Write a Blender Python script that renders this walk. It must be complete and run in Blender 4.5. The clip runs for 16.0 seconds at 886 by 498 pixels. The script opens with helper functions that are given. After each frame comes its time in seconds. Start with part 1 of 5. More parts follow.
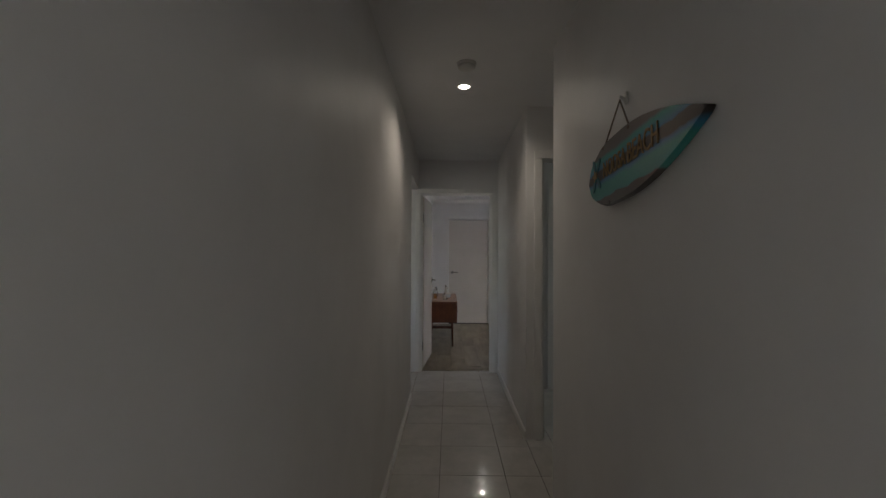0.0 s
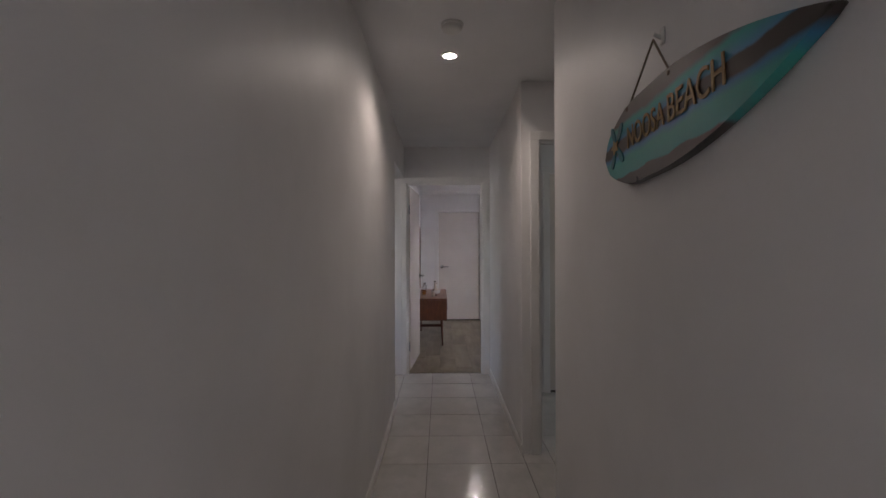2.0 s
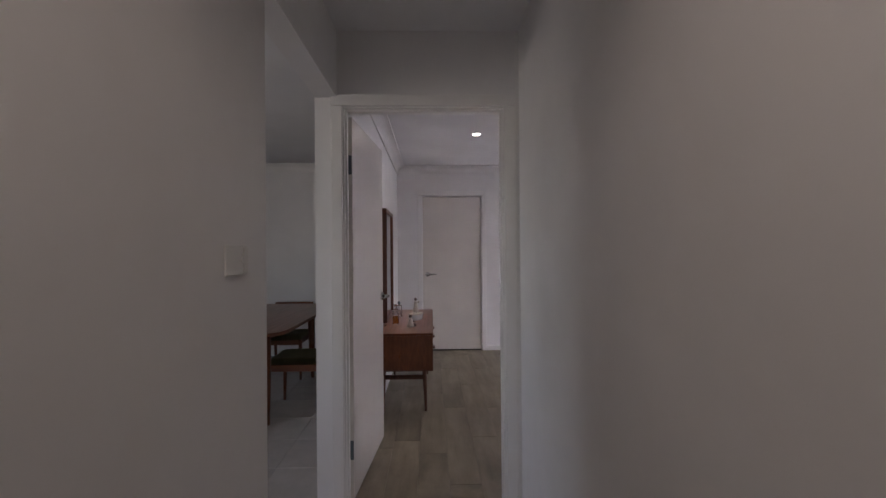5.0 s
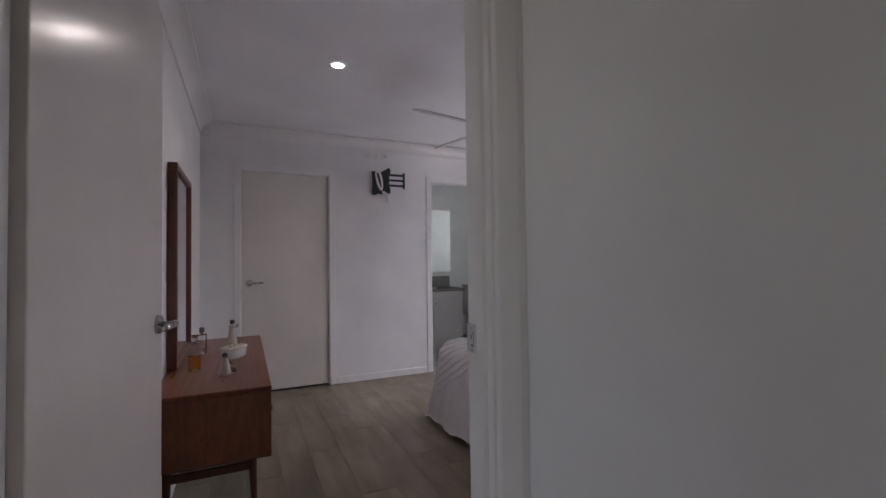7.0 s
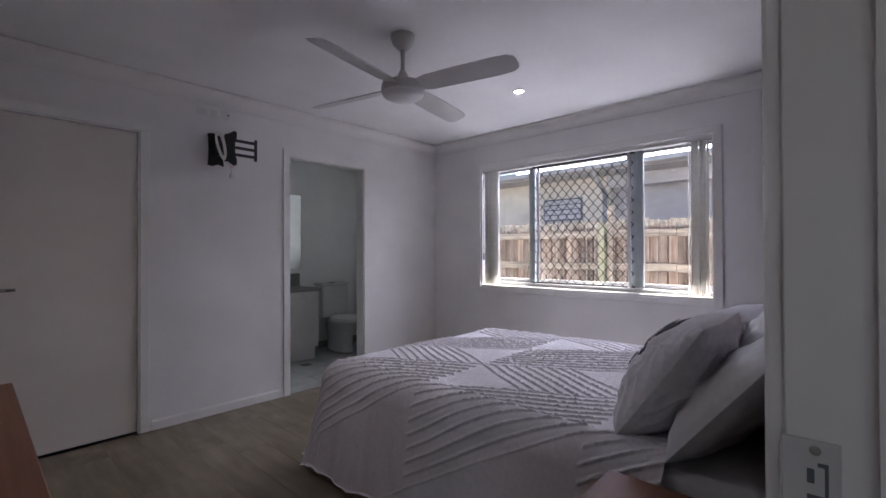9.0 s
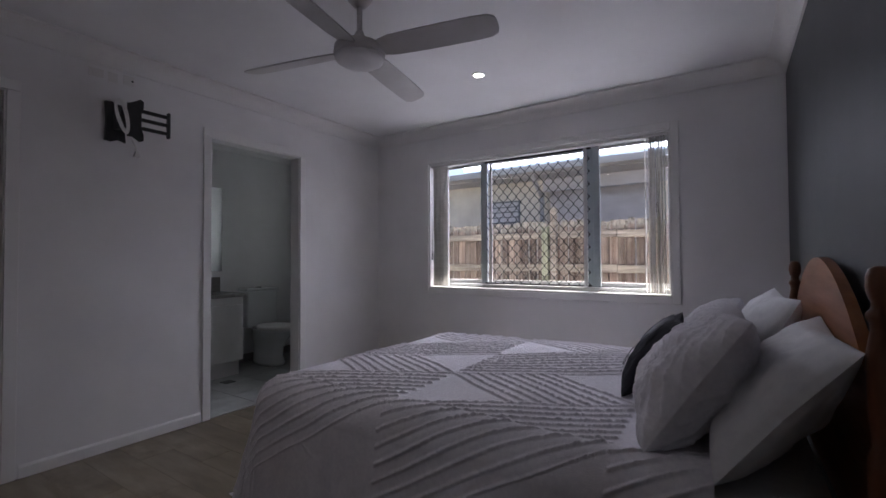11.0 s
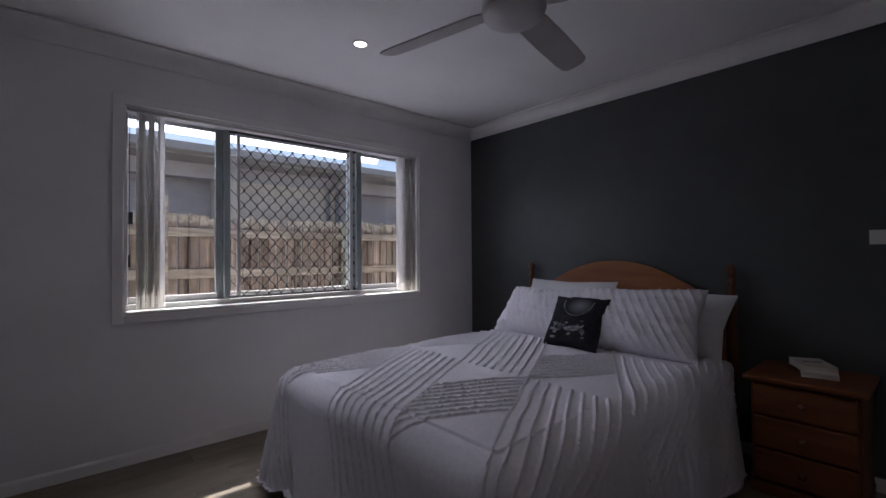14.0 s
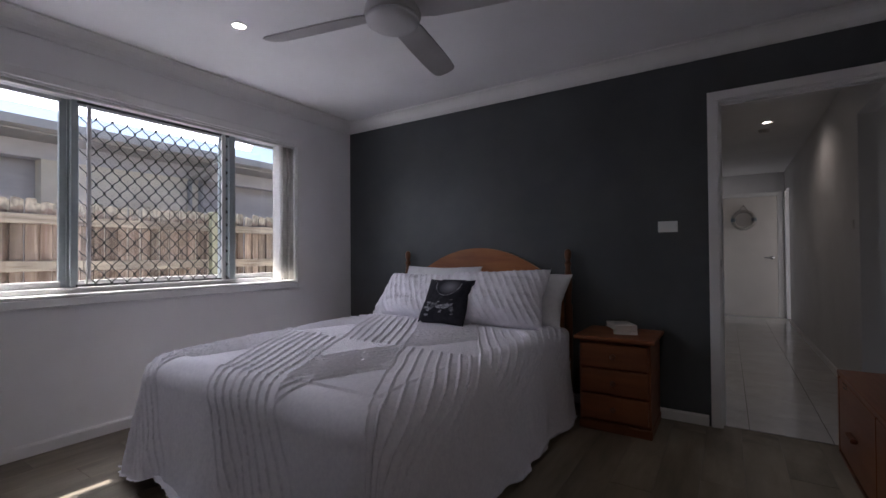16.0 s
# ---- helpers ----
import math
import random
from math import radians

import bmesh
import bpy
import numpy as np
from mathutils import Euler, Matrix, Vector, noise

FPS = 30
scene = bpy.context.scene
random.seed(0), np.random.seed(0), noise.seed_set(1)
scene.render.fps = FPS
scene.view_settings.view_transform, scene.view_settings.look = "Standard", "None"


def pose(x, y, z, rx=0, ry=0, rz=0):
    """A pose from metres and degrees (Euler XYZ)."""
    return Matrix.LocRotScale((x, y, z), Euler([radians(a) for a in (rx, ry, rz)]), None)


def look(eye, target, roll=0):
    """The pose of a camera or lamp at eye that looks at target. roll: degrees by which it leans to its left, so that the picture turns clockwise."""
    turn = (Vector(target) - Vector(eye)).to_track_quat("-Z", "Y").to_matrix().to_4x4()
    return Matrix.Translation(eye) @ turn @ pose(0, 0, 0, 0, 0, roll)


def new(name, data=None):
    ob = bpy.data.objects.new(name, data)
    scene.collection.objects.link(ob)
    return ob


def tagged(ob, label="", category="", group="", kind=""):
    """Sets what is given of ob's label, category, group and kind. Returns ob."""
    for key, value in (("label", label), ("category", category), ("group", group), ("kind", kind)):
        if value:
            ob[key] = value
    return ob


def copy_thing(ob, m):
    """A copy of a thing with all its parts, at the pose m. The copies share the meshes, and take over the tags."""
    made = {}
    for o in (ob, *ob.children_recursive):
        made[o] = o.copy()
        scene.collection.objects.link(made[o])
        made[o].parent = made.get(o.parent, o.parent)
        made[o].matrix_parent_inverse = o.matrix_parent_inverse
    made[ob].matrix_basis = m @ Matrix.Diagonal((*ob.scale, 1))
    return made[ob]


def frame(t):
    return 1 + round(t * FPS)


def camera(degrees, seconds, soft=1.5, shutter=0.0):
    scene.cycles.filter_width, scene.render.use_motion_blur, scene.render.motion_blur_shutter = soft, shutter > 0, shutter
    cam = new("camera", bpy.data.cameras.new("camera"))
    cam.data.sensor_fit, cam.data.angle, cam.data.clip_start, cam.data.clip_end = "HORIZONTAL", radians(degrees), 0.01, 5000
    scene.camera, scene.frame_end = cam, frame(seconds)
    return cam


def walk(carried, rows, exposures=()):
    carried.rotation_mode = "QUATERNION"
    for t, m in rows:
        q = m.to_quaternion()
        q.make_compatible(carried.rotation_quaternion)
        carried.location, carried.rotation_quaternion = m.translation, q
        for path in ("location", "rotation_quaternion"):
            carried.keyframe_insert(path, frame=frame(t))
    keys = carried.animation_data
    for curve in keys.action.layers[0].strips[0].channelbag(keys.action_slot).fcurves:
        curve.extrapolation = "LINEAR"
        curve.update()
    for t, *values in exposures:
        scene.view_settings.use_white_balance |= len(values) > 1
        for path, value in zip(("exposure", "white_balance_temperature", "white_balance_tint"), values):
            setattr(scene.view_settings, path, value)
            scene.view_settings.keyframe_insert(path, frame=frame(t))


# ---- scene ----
cam = camera(90.7, 16.0)
PATH = [
    (0, (-0.077, -5.116, 1.326), (-0.105, -3.116, 1.357), 0.3),
    (0.5, (-0.073, -5.154, 1.325), (0.05, -3.158, 1.342), -0.1),
    (1, (-0.037, -5.096, 1.327), (-0.023, -3.096, 1.332), -0.0),
    (1.5, (-0.031, -4.977, 1.321), (-0.029, -2.977, 1.328), -0.0),
    (2, (-0.041, -4.762, 1.331), (-0.03, -2.762, 1.333), -0.2),
    (2.5, (-0.01, -4.46, 1.323), (0.0, -2.46, 1.327), -0.3),
    (3, (0.01, -4.076, 1.308), (0.021, -2.076, 1.32), -0.2),
    (3.2, (-0.001, -3.888, 1.317), (0.016, -1.888, 1.322), -0.1),
    (5.3, (0.042, -2.063, 1.314), (0.112, -0.064, 1.322), -0.7),
    (5.5, (0.027, -1.909, 1.324), (0.157, 0.087, 1.329), -0.8),
    (6, (-0.023, -1.544, 1.339), (0.322, 0.426, 1.345), -0.9),
    (6.5, (-0.08, -1.25, 1.302), (0.532, 0.654, 1.318), -0.4),
    (7, (-0.065, -0.884, 1.198), (0.765, 0.935, 1.246), -0.7),
    (7.5, (-0.066, -0.62, 1.209), (0.987, 1.08, 1.245), -0.2),
    (8, (-0.051, -0.366, 1.214), (1.19, 1.202, 1.237), -0.1),
    (8.5, (-0.081, -0.204, 1.212), (1.288, 1.254, 1.232), -0.1),
    (9, (-0.083, -0.039, 1.213), (1.387, 1.316, 1.227), -0.2),
    (11.3, (0.097, 0.476, 1.139), (1.835, 1.464, 1.184), -0.4),
    (11.5, (0.134, 0.624, 1.151), (1.926, 1.512, 1.19), -0.4),
    (12, (0.287, 1.201, 1.173), (2.209, 1.751, 1.209), -0.4),
    (12.5, (0.424, 1.747, 1.195), (2.416, 1.917, 1.238), -0.4),
    (13, (0.529, 2.327, 1.246), (2.505, 2.015, 1.281), -0.3),
    (13.5, (0.624, 2.757, 1.209), (2.435, 1.909, 1.258), -0.3),
    (14, (0.499, 3.06, 1.186), (2.009, 1.749, 1.215), -0.4),
    (14.5, (0.395, 3.145, 1.144), (1.672, 1.606, 1.184), -0.1),
    (15, (0.365, 3.183, 1.112), (1.54, 1.565, 1.147), -0.2),
    (15.5, (0.364, 3.208, 1.092), (1.491, 1.556, 1.122), -0.3),
    (16, (0.368, 3.227, 1.088), (1.458, 1.55, 1.114), -0.4),
]
EXPO = [(0.0, 2.62, 6700, 5), (.5, 3.05, 6500, 13), (1.5, 3.33, 6500, 15), (3.2, 3.2, 6600, 16), (5.5, 3.24, 6550, 17), (7.0, 3.0, 6450, 17), (9.0, 2.4, 6250, 17), (11.5, 1.6, 6200, 16),
        (12.5, 1.33, 6100, 16), (13.5, 1.12, 6200, 16), (14.3, 1.2, 6200, 16), (15.0, 1.45, 6300, 15), (16.0, 1.77, 6300, 15)]
walk(cam, [(t, look(eye, target, roll)) for t, eye, target, roll in PATH], EXPO)
SKY, SUN = .06, 3.7                            # outdoor light
DAY_BED, DAY_BATH, FILL_DINE, DAY_ENTRY, DAY_SIDE, DAY_LEFT = 13.6, 2.1, .5, 3.6, .6, .52   # daylight at the openings and an added dining fill, watts
SPOT_HALL, SPOT_BED = 1.2, 1.6                 # downlights, watts
# ---------- world, sun, large lights ----------
world = bpy.data.worlds.new("sky")
scene.world = world
world.use_nodes = True
wn, wl = world.node_tree.nodes, world.node_tree.links
sky = wn.new("ShaderNodeTexSky")
sky.sky_type, sky.sun_disc = "NISHITA", False
sky.sun_elevation, sky.sun_rotation = radians(53), radians(90)
sky.air_density, sky.dust_density = 1.0, 1.1
wl.new(sky.outputs[0], wn["Background"].inputs[0])
wn["Background"].inputs[1].default_value = SKY

sun = new("sun", bpy.data.lights.new("sun", "SUN"))
sun.data.energy, sun.data.angle, sun.data.color = SUN, radians(0.6), (1, .95, .86)
sun.matrix_world = look((10, 2.2, 9), (10 - math.cos(radians(53)), 2.2 + .02, 9 - math.sin(radians(53))))


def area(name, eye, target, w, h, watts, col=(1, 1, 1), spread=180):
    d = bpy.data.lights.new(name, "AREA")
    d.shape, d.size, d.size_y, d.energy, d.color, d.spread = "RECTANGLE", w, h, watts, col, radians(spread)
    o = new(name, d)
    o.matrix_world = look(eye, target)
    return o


# lamps for daylight at the openings, and a fill for the dining room
# unseen pair just outside the bedroom window, added to boost sky and ground light
area("daylight_sky", (4.10, 1.73, 2.30), (2.2, 1.73, .7), 2.1, .5, DAY_BED, (.84, .87, 1))
area("daylight_ground", (4.10, 1.73, .66), (2.2, 1.73, 2.1), 2.1, .45, DAY_BED * .44, (.92, .90, 1))
area("daylight_entry", (-2.55, -5.2, 1.3), (0, -5.2, 1.3), 1.4, 1.8, DAY_ENTRY, (1, .96, .95))
area("daylight_side_room", (3.86, -1.3, 1.5), (0, -1.3, 1.4), .6, .8, DAY_SIDE, (.92, .98, .92))
area("daylight_bathroom", (3.85, 4.1, 1.6), (0, 4.1, 1.5), .6, .8, DAY_BATH, (.86, .95, .93))
# unseen opening in the dining room's left wall, placed to brighten the hall wall
area("daylight_left_wall", (-4.77, -1.5, 1.45), (0, -1.5, 1.3), 1.15, 1.15, DAY_LEFT, (1, .905, .875))
# fill lamp at an added opening, to light the dining room
area("dining_fill", (-2.6, -2.27, 1.45), (-2.6, 0, 1.3), 1.35, 1.15, FILL_DINE, (1, .905, .875))

# ---------- materials ----------


def node(nt, kind, **kw):
    n = nt.nodes.new(kind)
    for k, v in kw.items():
        n.inputs[k].default_value = v
    return n


def surf(name, c1, c2=None, rough=.5, scale=(6, 6, 6), bump=.05, fine=180, metal=0.0, patch=.12, each=0.0, coat=0.0, spec=.5, lo=.35, hi=.65, rvar=.08, detail=5):
    """A surface whose colour wanders between c1 and c2, with broad patches, a fine relief and uneven gloss."""
    m = bpy.data.materials.new(name)
    m.use_nodes = True
    nt = m.node_tree
    p = nt.nodes["Principled BSDF"]
    c2 = c2 or tuple(v * .9 for v in c1)
    tc = nt.nodes.new("ShaderNodeTexCoord")
    vec = tc.outputs["Object"]
    info = nt.nodes.new("ShaderNodeObjectInfo")
    if each:
        add = nt.nodes.new("ShaderNodeVectorMath")
        add.operation = "MULTIPLY_ADD"
        comb = nt.nodes.new("ShaderNodeCombineXYZ")
        for i in range(3):
            nt.links.new(info.outputs["Random"], comb.inputs[i])
        nt.links.new(comb.outputs[0], add.inputs[0])
        add.inputs[1].default_value = (37, 53, 71)
        nt.links.new(vec, add.inputs[2])
        vec = add.outputs[0]
    mp = nt.nodes.new("ShaderNodeMapping")
    mp.inputs["Scale"].default_value = scale
    nt.links.new(vec, mp.inputs["Vector"])
    n1 = node(nt, "ShaderNodeTexNoise", Scale=1.0, Detail=detail, Roughness=.6)
    nt.links.new(mp.outputs[0], n1.inputs["Vector"])
    ramp = nt.nodes.new("ShaderNodeValToRGB")
    ramp.color_ramp.elements[0].position, ramp.color_ramp.elements[1].position = lo, hi
    ramp.color_ramp.elements[0].color, ramp.color_ramp.elements[1].color = (*c1, 1), (*c2, 1)
    nt.links.new(n1.outputs["Fac"], ramp.inputs[0])
    n2 = node(nt, "ShaderNodeTexNoise", Scale=1.7, Detail=3.0)
    nt.links.new(vec, n2.inputs["Vector"])
    rng = node(nt, "ShaderNodeMapRange", **{"From Min": .3, "From Max": .7, "To Min": 1 - patch, "To Max": 1 + patch * .4})
    nt.links.new(n2.outputs["Fac"], rng.inputs["Value"])
    last = rng.outputs[0]
    if each:
        r2 = node(nt, "ShaderNodeMapRange", **{"To Min": 1 - each, "To Max": 1 + each})
        nt.links.new(info.outputs["Random"], r2.inputs["Value"])
        mul = nt.nodes.new("ShaderNodeMath")
        mul.operation = "MULTIPLY"
        nt.links.new(last, mul.inputs[0])
        nt.links.new(r2.outputs[0], mul.inputs[1])
        last = mul.outputs[0]
    mix = nt.nodes.new("ShaderNodeVectorMath")
    mix.operation = "SCALE"
    nt.links.new(ramp.outputs[0], mix.inputs[0])
    nt.links.new(last, mix.inputs["Scale"])
    nt.links.new(mix.outputs[0], p.inputs["Base Color"])
    rr = node(nt, "ShaderNodeMapRange", **{"To Min": max(rough - rvar, .02), "To Max": rough + rvar})
    nt.links.new(n1.outputs["Fac"], rr.inputs["Value"])
    nt.links.new(rr.outputs[0], p.inputs["Roughness"])
    p.inputs["Metallic"].default_value = metal
    p.inputs["Coat Weight"].default_value = coat
    p.inputs["Specular IOR Level"].default_value = spec
    if bump:
        n3 = node(nt, "ShaderNodeTexNoise", Scale=float(fine), Detail=2.0)
        nt.links.new(vec, n3.inputs["Vector"])
        b = node(nt, "ShaderNodeBump", Strength=bump, Distance=.01)
        nt.links.new(n3.outputs["Fac"], b.inputs["Height"])
        nt.links.new(b.outputs[0], p.inputs["Normal"])
    return m


def glass(name, tint=(1, 1, 1)):
    m = bpy.data.materials.new(name)
    m.use_nodes = True
    p = m.node_tree.nodes["Principled BSDF"]
    p.inputs["Base Color"].default_value = (*tint, 1)
    p.inputs["Roughness"].default_value = 0.0
    p.inputs["Transmission Weight"].default_value = 1
    p.inputs["IOR"].default_value = 1.45
    return m


def emit(name, col, strength):
    m = bpy.data.materials.new(name)
    m.use_nodes = True
    p = m.node_tree.nodes["Principled BSDF"]
    p.inputs["Emission Color"].default_value = (*col, 1)
    p.inputs["Emission Strength"].default_value = strength
    return m


WALL = surf("wall_paint", (.80, .79, .79), (.77, .76, .76), .48, (3, 3, 3), .03, 260, patch=.06)
CEIL = surf("ceiling_paint", (.80, .80, .81), (.77, .77, .78), .75, (2, 2, 2), .03, 200, patch=.05)
TRIM = surf("gloss_trim_paint", (.80, .79, .78), (.77, .76, .75), .32, (4, 4, 4), .02, 90, patch=.05)
DOORW = surf("door_paint", (.745, .70, .655), (.715, .67, .625), .2, (3, 3, 3), .02, 120, patch=.06)
DARK = surf("charcoal_paint", (.068, .074, .078), (.080, .087, .091), .5, (4, 4, 4), .05, 240, patch=.12)
PLANK = surf("oak_laminate", (.265, .218, .155), (.150, .122, .084), .38, (11, 1.7, 6), .05, 150, patch=.35, each=.025, lo=.33, hi=.70, detail=9)
TILE = surf("glazed_tile", (.60, .575, .545), (.54, .52, .49), .16, (3, 3, 3), .015, 40, patch=.08, each=.035, coat=.3)
BTILE = surf("bathroom_tile", (.50, .51, .50), (.44, .45, .44), .22, (3, 3, 3), .02, 40, patch=.1, each=.04)
GROUT = surf("grout", (.16, .145, .13), (.11, .10, .09), .9, (30, 30, 30), .2, 300)
TEAK = surf("teak_veneer", (.22, .066, .022), (.135, .038, .014), .30, (40, 1.6, 9), .03, 160, patch=.2, coat=.12, detail=8)
TEAKD = surf("dark_teak", (.15, .045, .02), (.09, .028, .014), .38, (30, 30, 2.5), .04, 160, patch=.2, detail=8)
PINE = surf("honey_pine", (.36, .135, .042), (.24, .08, .026), .38, (2.0, 22, 22), .04, 140, patch=.15, coat=.1, detail=8)
# nightstand pine: redder, and darkened for the shade beside the bed
PINE_SHADE = surf("shaded_red_pine", (.20, .068, .026), (.135, .045, .019), .5, (2.0, 22, 22), .04, 140, patch=.15, spec=.22, detail=8)
PINED = surf("dark_turned_pine", (.19, .07, .03), (.12, .045, .02), .33, (24, 24, 3), .04, 140, patch=.15, detail=7)
COVER = surf("chenille_cotton", (.81, .79, .83), (.74, .72, .77), .95, (60, 60, 60), .35, 420, patch=.06, spec=.15)
LINEN = surf("white_cotton", (.74, .74, .75), (.69, .69, .71), .9, (40, 40, 40), .2, 500, patch=.06, spec=.15)
PINKL = surf("pink_valance", (.48, .26, .24), (.40, .21, .20), .9, (40, 40, 40), .2, 400, spec=.15)
BLACKF = surf("black_print_fabric", (.022, .022, .03), (.035, .035, .045), .8, (30, 30, 30), .2, 500, patch=.2, spec=.2)
PRINT = surf("silver_print", (.33, .33, .36), (.10, .10, .115), .7, (14, 14, 14), .1, 400, lo=.45, hi=.55)
ALU = surf("weathered_aluminium", (.37, .42, .43), (.31, .355, .37), .42, (8, 8, 8), .03, 160)
ALUW = surf("pale_aluminium", (.62, .62, .62), (.55, .55, .55), .4, (8, 8, 8), .03, 160)
BLACKM = surf("black_steel", (.018, .018, .02), (.028, .028, .03), .45, (20, 20, 20), .05, 200)
CHROME = surf("satin_chrome", (.55, .54, .53), (.48, .47, .46), .25, (20, 20, 20), .01, 100, metal=1.0)
BLIND = surf("blind_fabric", (.62, .60, .56), (.52, .50, .47), .8, (4, 4, 90), .1, 300)
BLINDW = surf("pale_blind_fabric", (.80, .79, .78), (.74, .73, .72), .8, (4, 4, 90), .1, 300)
for cloth in (BLIND, BLINDW):
    nt_ = cloth.node_tree
    tl_, mx_ = nt_.nodes.new("ShaderNodeBsdfTranslucent"), nt_.nodes.new("ShaderNodeMixShader")
    tl_.inputs[0].default_value = (.80, .78, .74, 1)
    mx_.inputs[0].default_value = .3
    nt_.links.new(nt_.nodes["Principled BSDF"].outputs[0], mx_.inputs[1])
    nt_.links.new(tl_.outputs[0], mx_.inputs[2])
    nt_.links.new(mx_.outputs[0], nt_.nodes["Material Output"].inputs["Surface"])
PLASTIC = surf("white_plastic", (.74, .73, .71), (.70, .69, .67), .35, (10, 10, 10), .01, 100)
CERAM = surf("white_ceramic", (.72, .73, .73), (.69, .70, .70), .12, (5, 5, 5), 0, 100, coat=.4)
STONE = surf("speckled_benchtop", (.38, .365, .35), (.22, .21, .20), .25, (120, 120, 120), .02, 300, lo=.4, hi=.6)
MIRROR = surf("mirror_silver", (.86, .87, .87), (.86, .87, .87), .015, (1, 1, 1), 0, 10, metal=1.0, patch=0, rvar=0)
GLASS = glass("window_glass")
AMBER = glass("amber_perfume", (.85, .42, .10))
CLEAR = glass("clear_glass", (.96, .97, .97))
LAMP = emit("lit_lens", (1, .93, .84), 9)
OPAL = surf("opal_diffuser", (.70, .69, .70), (.67, .66, .67), .4, (5, 5, 5), 0, 100)
FANW = surf("fan_enamel", (.56, .545, .545), (.52, .505, .505), .4, (5, 5, 5), .01, 100)
BEIGE = surf("beige_vinyl", (.50, .42, .27), (.42, .35, .22), .55, (12, 12, 12), .08, 260, patch=.15)
GREEN = surf("olive_vinyl", (.24, .215, .11), (.17, .155, .08), .55, (12, 12, 12), .08, 260, patch=.15)


def paling_wood():
    """Bare old timber: per-board tone, upright grain streaks, grey-black stains and a lichen-paled top end."""
    m = surf("weathered_paling", (.54, .465, .41), (.27, .195, .165), .9, (16, 26, 1.3), .5, 70, patch=.35, each=.36, lo=.36, hi=.66, detail=8)
    nt = m.node_tree
    p = nt.nodes["Principled BSDF"]
    base = p.inputs["Base Color"].links[0].from_socket
    tc = nt.nodes.new("ShaderNodeTexCoord")
    info = nt.nodes.new("ShaderNodeObjectInfo")
    sep = nt.nodes.new("ShaderNodeSeparateXYZ")
    nt.links.new(tc.outputs["Object"], sep.inputs[0])
    off = nt.nodes.new("ShaderNodeVectorMath")
    off.operation = "ADD"
    nt.links.new(tc.outputs["Object"], off.inputs[0])
    nt.links.new(info.outputs["Location"], off.inputs[1])
    n = node(nt, "ShaderNodeTexNoise", Scale=5.5, Detail=6.0, Roughness=.65)
    nt.links.new(off.outputs[0], n.inputs["Vector"])
    z = nt.nodes.new("ShaderNodeMath")
    z.operation = "MULTIPLY_ADD"
    z.inputs[1].default_value = .16
    nt.links.new(n.outputs["Fac"], z.inputs[0])
    nt.links.new(sep.outputs["Z"], z.inputs[2])
    grime = nt.nodes.new("ShaderNodeValToRGB")
    e = grime.color_ramp.elements
    e[0].position, e[0].color = .42, (1, 1, 1, 1)
    e[1].position, e[1].color = .62, (.42, .40, .40, 1)
    nt.links.new(n.outputs["Fac"], grime.inputs[0])
    mul = nt.nodes.new("ShaderNodeMix")
    mul.data_type, mul.blend_type = "RGBA", "MULTIPLY"
    mul.inputs[0].default_value = .75
    nt.links.new(base, mul.inputs[6])
    nt.links.new(grime.outputs[0], mul.inputs[7])
    top = node(nt, "ShaderNodeMapRange", **{"From Min": 1.015, "From Max": 1.04})
    nt.links.new(z.outputs[0], top.inputs["Value"])
    n4 = node(nt, "ShaderNodeTexNoise", Scale=30.0, Detail=4.0)
    nt.links.new(off.outputs[0], n4.inputs["Vector"])
    lich = nt.nodes.new("ShaderNodeValToRGB")
    e = lich.color_ramp.elements
    e[0].position, e[0].color = .36, (.27, .25, .225, 1)
    e[1].position, e[1].color = .60, (.55, .52, .46, 1)
    nt.links.new(n4.outputs["Fac"], lich.inputs[0])
    mx = nt.nodes.new("ShaderNodeMix")
    mx.data_type = "RGBA"
    nt.links.new(top.outputs[0], mx.inputs[0])
    nt.links.new(mul.outputs[2], mx.inputs[6])
    nt.links.new(lich.outputs[0], mx.inputs[7])
    nt.links.new(mx.outputs[2], p.inputs["Base Color"])
    return m


PALING = paling_wood()
RAILW = surf("weathered_rail", (.60, .55, .48), (.30, .26, .225), .9, (6, 2.2, 26), .4, 60, patch=.45, detail=9)
RENDER = surf("cream_render", (.80, .75, .66), (.73, .68, .59), .9, (5, 5, 5), .15, 120, patch=.12)
# wall grey with the eave's shade mixed in; the louvres reuse it
SHADEW = surf("shaded_wall_grey", (.62, .61, .64), (.56, .55, .58), .8, (5, 5, 20), .1, 120, patch=.12)
FASCIA = surf("grey_fascia", (.42, .41, .41), (.37, .36, .36), .5, (4, 4, 4), .03, 60)
ROOF = surf("steel_roof", (.40, .39, .39), (.34, .33, .33), .5, (3, 3, 3), .05, 60)
SOIL = surf("dry_grass_ground", (.31, .30, .26), (.21, .20, .165), .95, (9, 9, 9), .6, 40, patch=.4, detail=9)
POSTP = surf("treated_pine_post", (.45, .48, .36), (.36, .38, .28), .85, (20, 20, 3), .2, 90, patch=.2)
PAPER = surf("book_paper", (.62, .59, .54), (.54, .51, .46), .8, (4, 4, 300), .1, 400)
RESIN = surf("painted_resin", (.62, .57, .50), (.52, .47, .41), .6, (25, 25, 25), .1, 200)
HAIR = surf("brown_resin", (.10, .06, .04), (.07, .04, .03), .6, (25, 25, 25), .1, 200)
ROPE = surf("jute_cord", (.20, .15, .11), (.13, .10, .07), .9, (60, 60, 60), .3, 400)
ROPEP = surf("pale_cord", (.44, .41, .37), (.30, .28, .25), .9, (40, 40, 40), .4, 200, patch=.3)
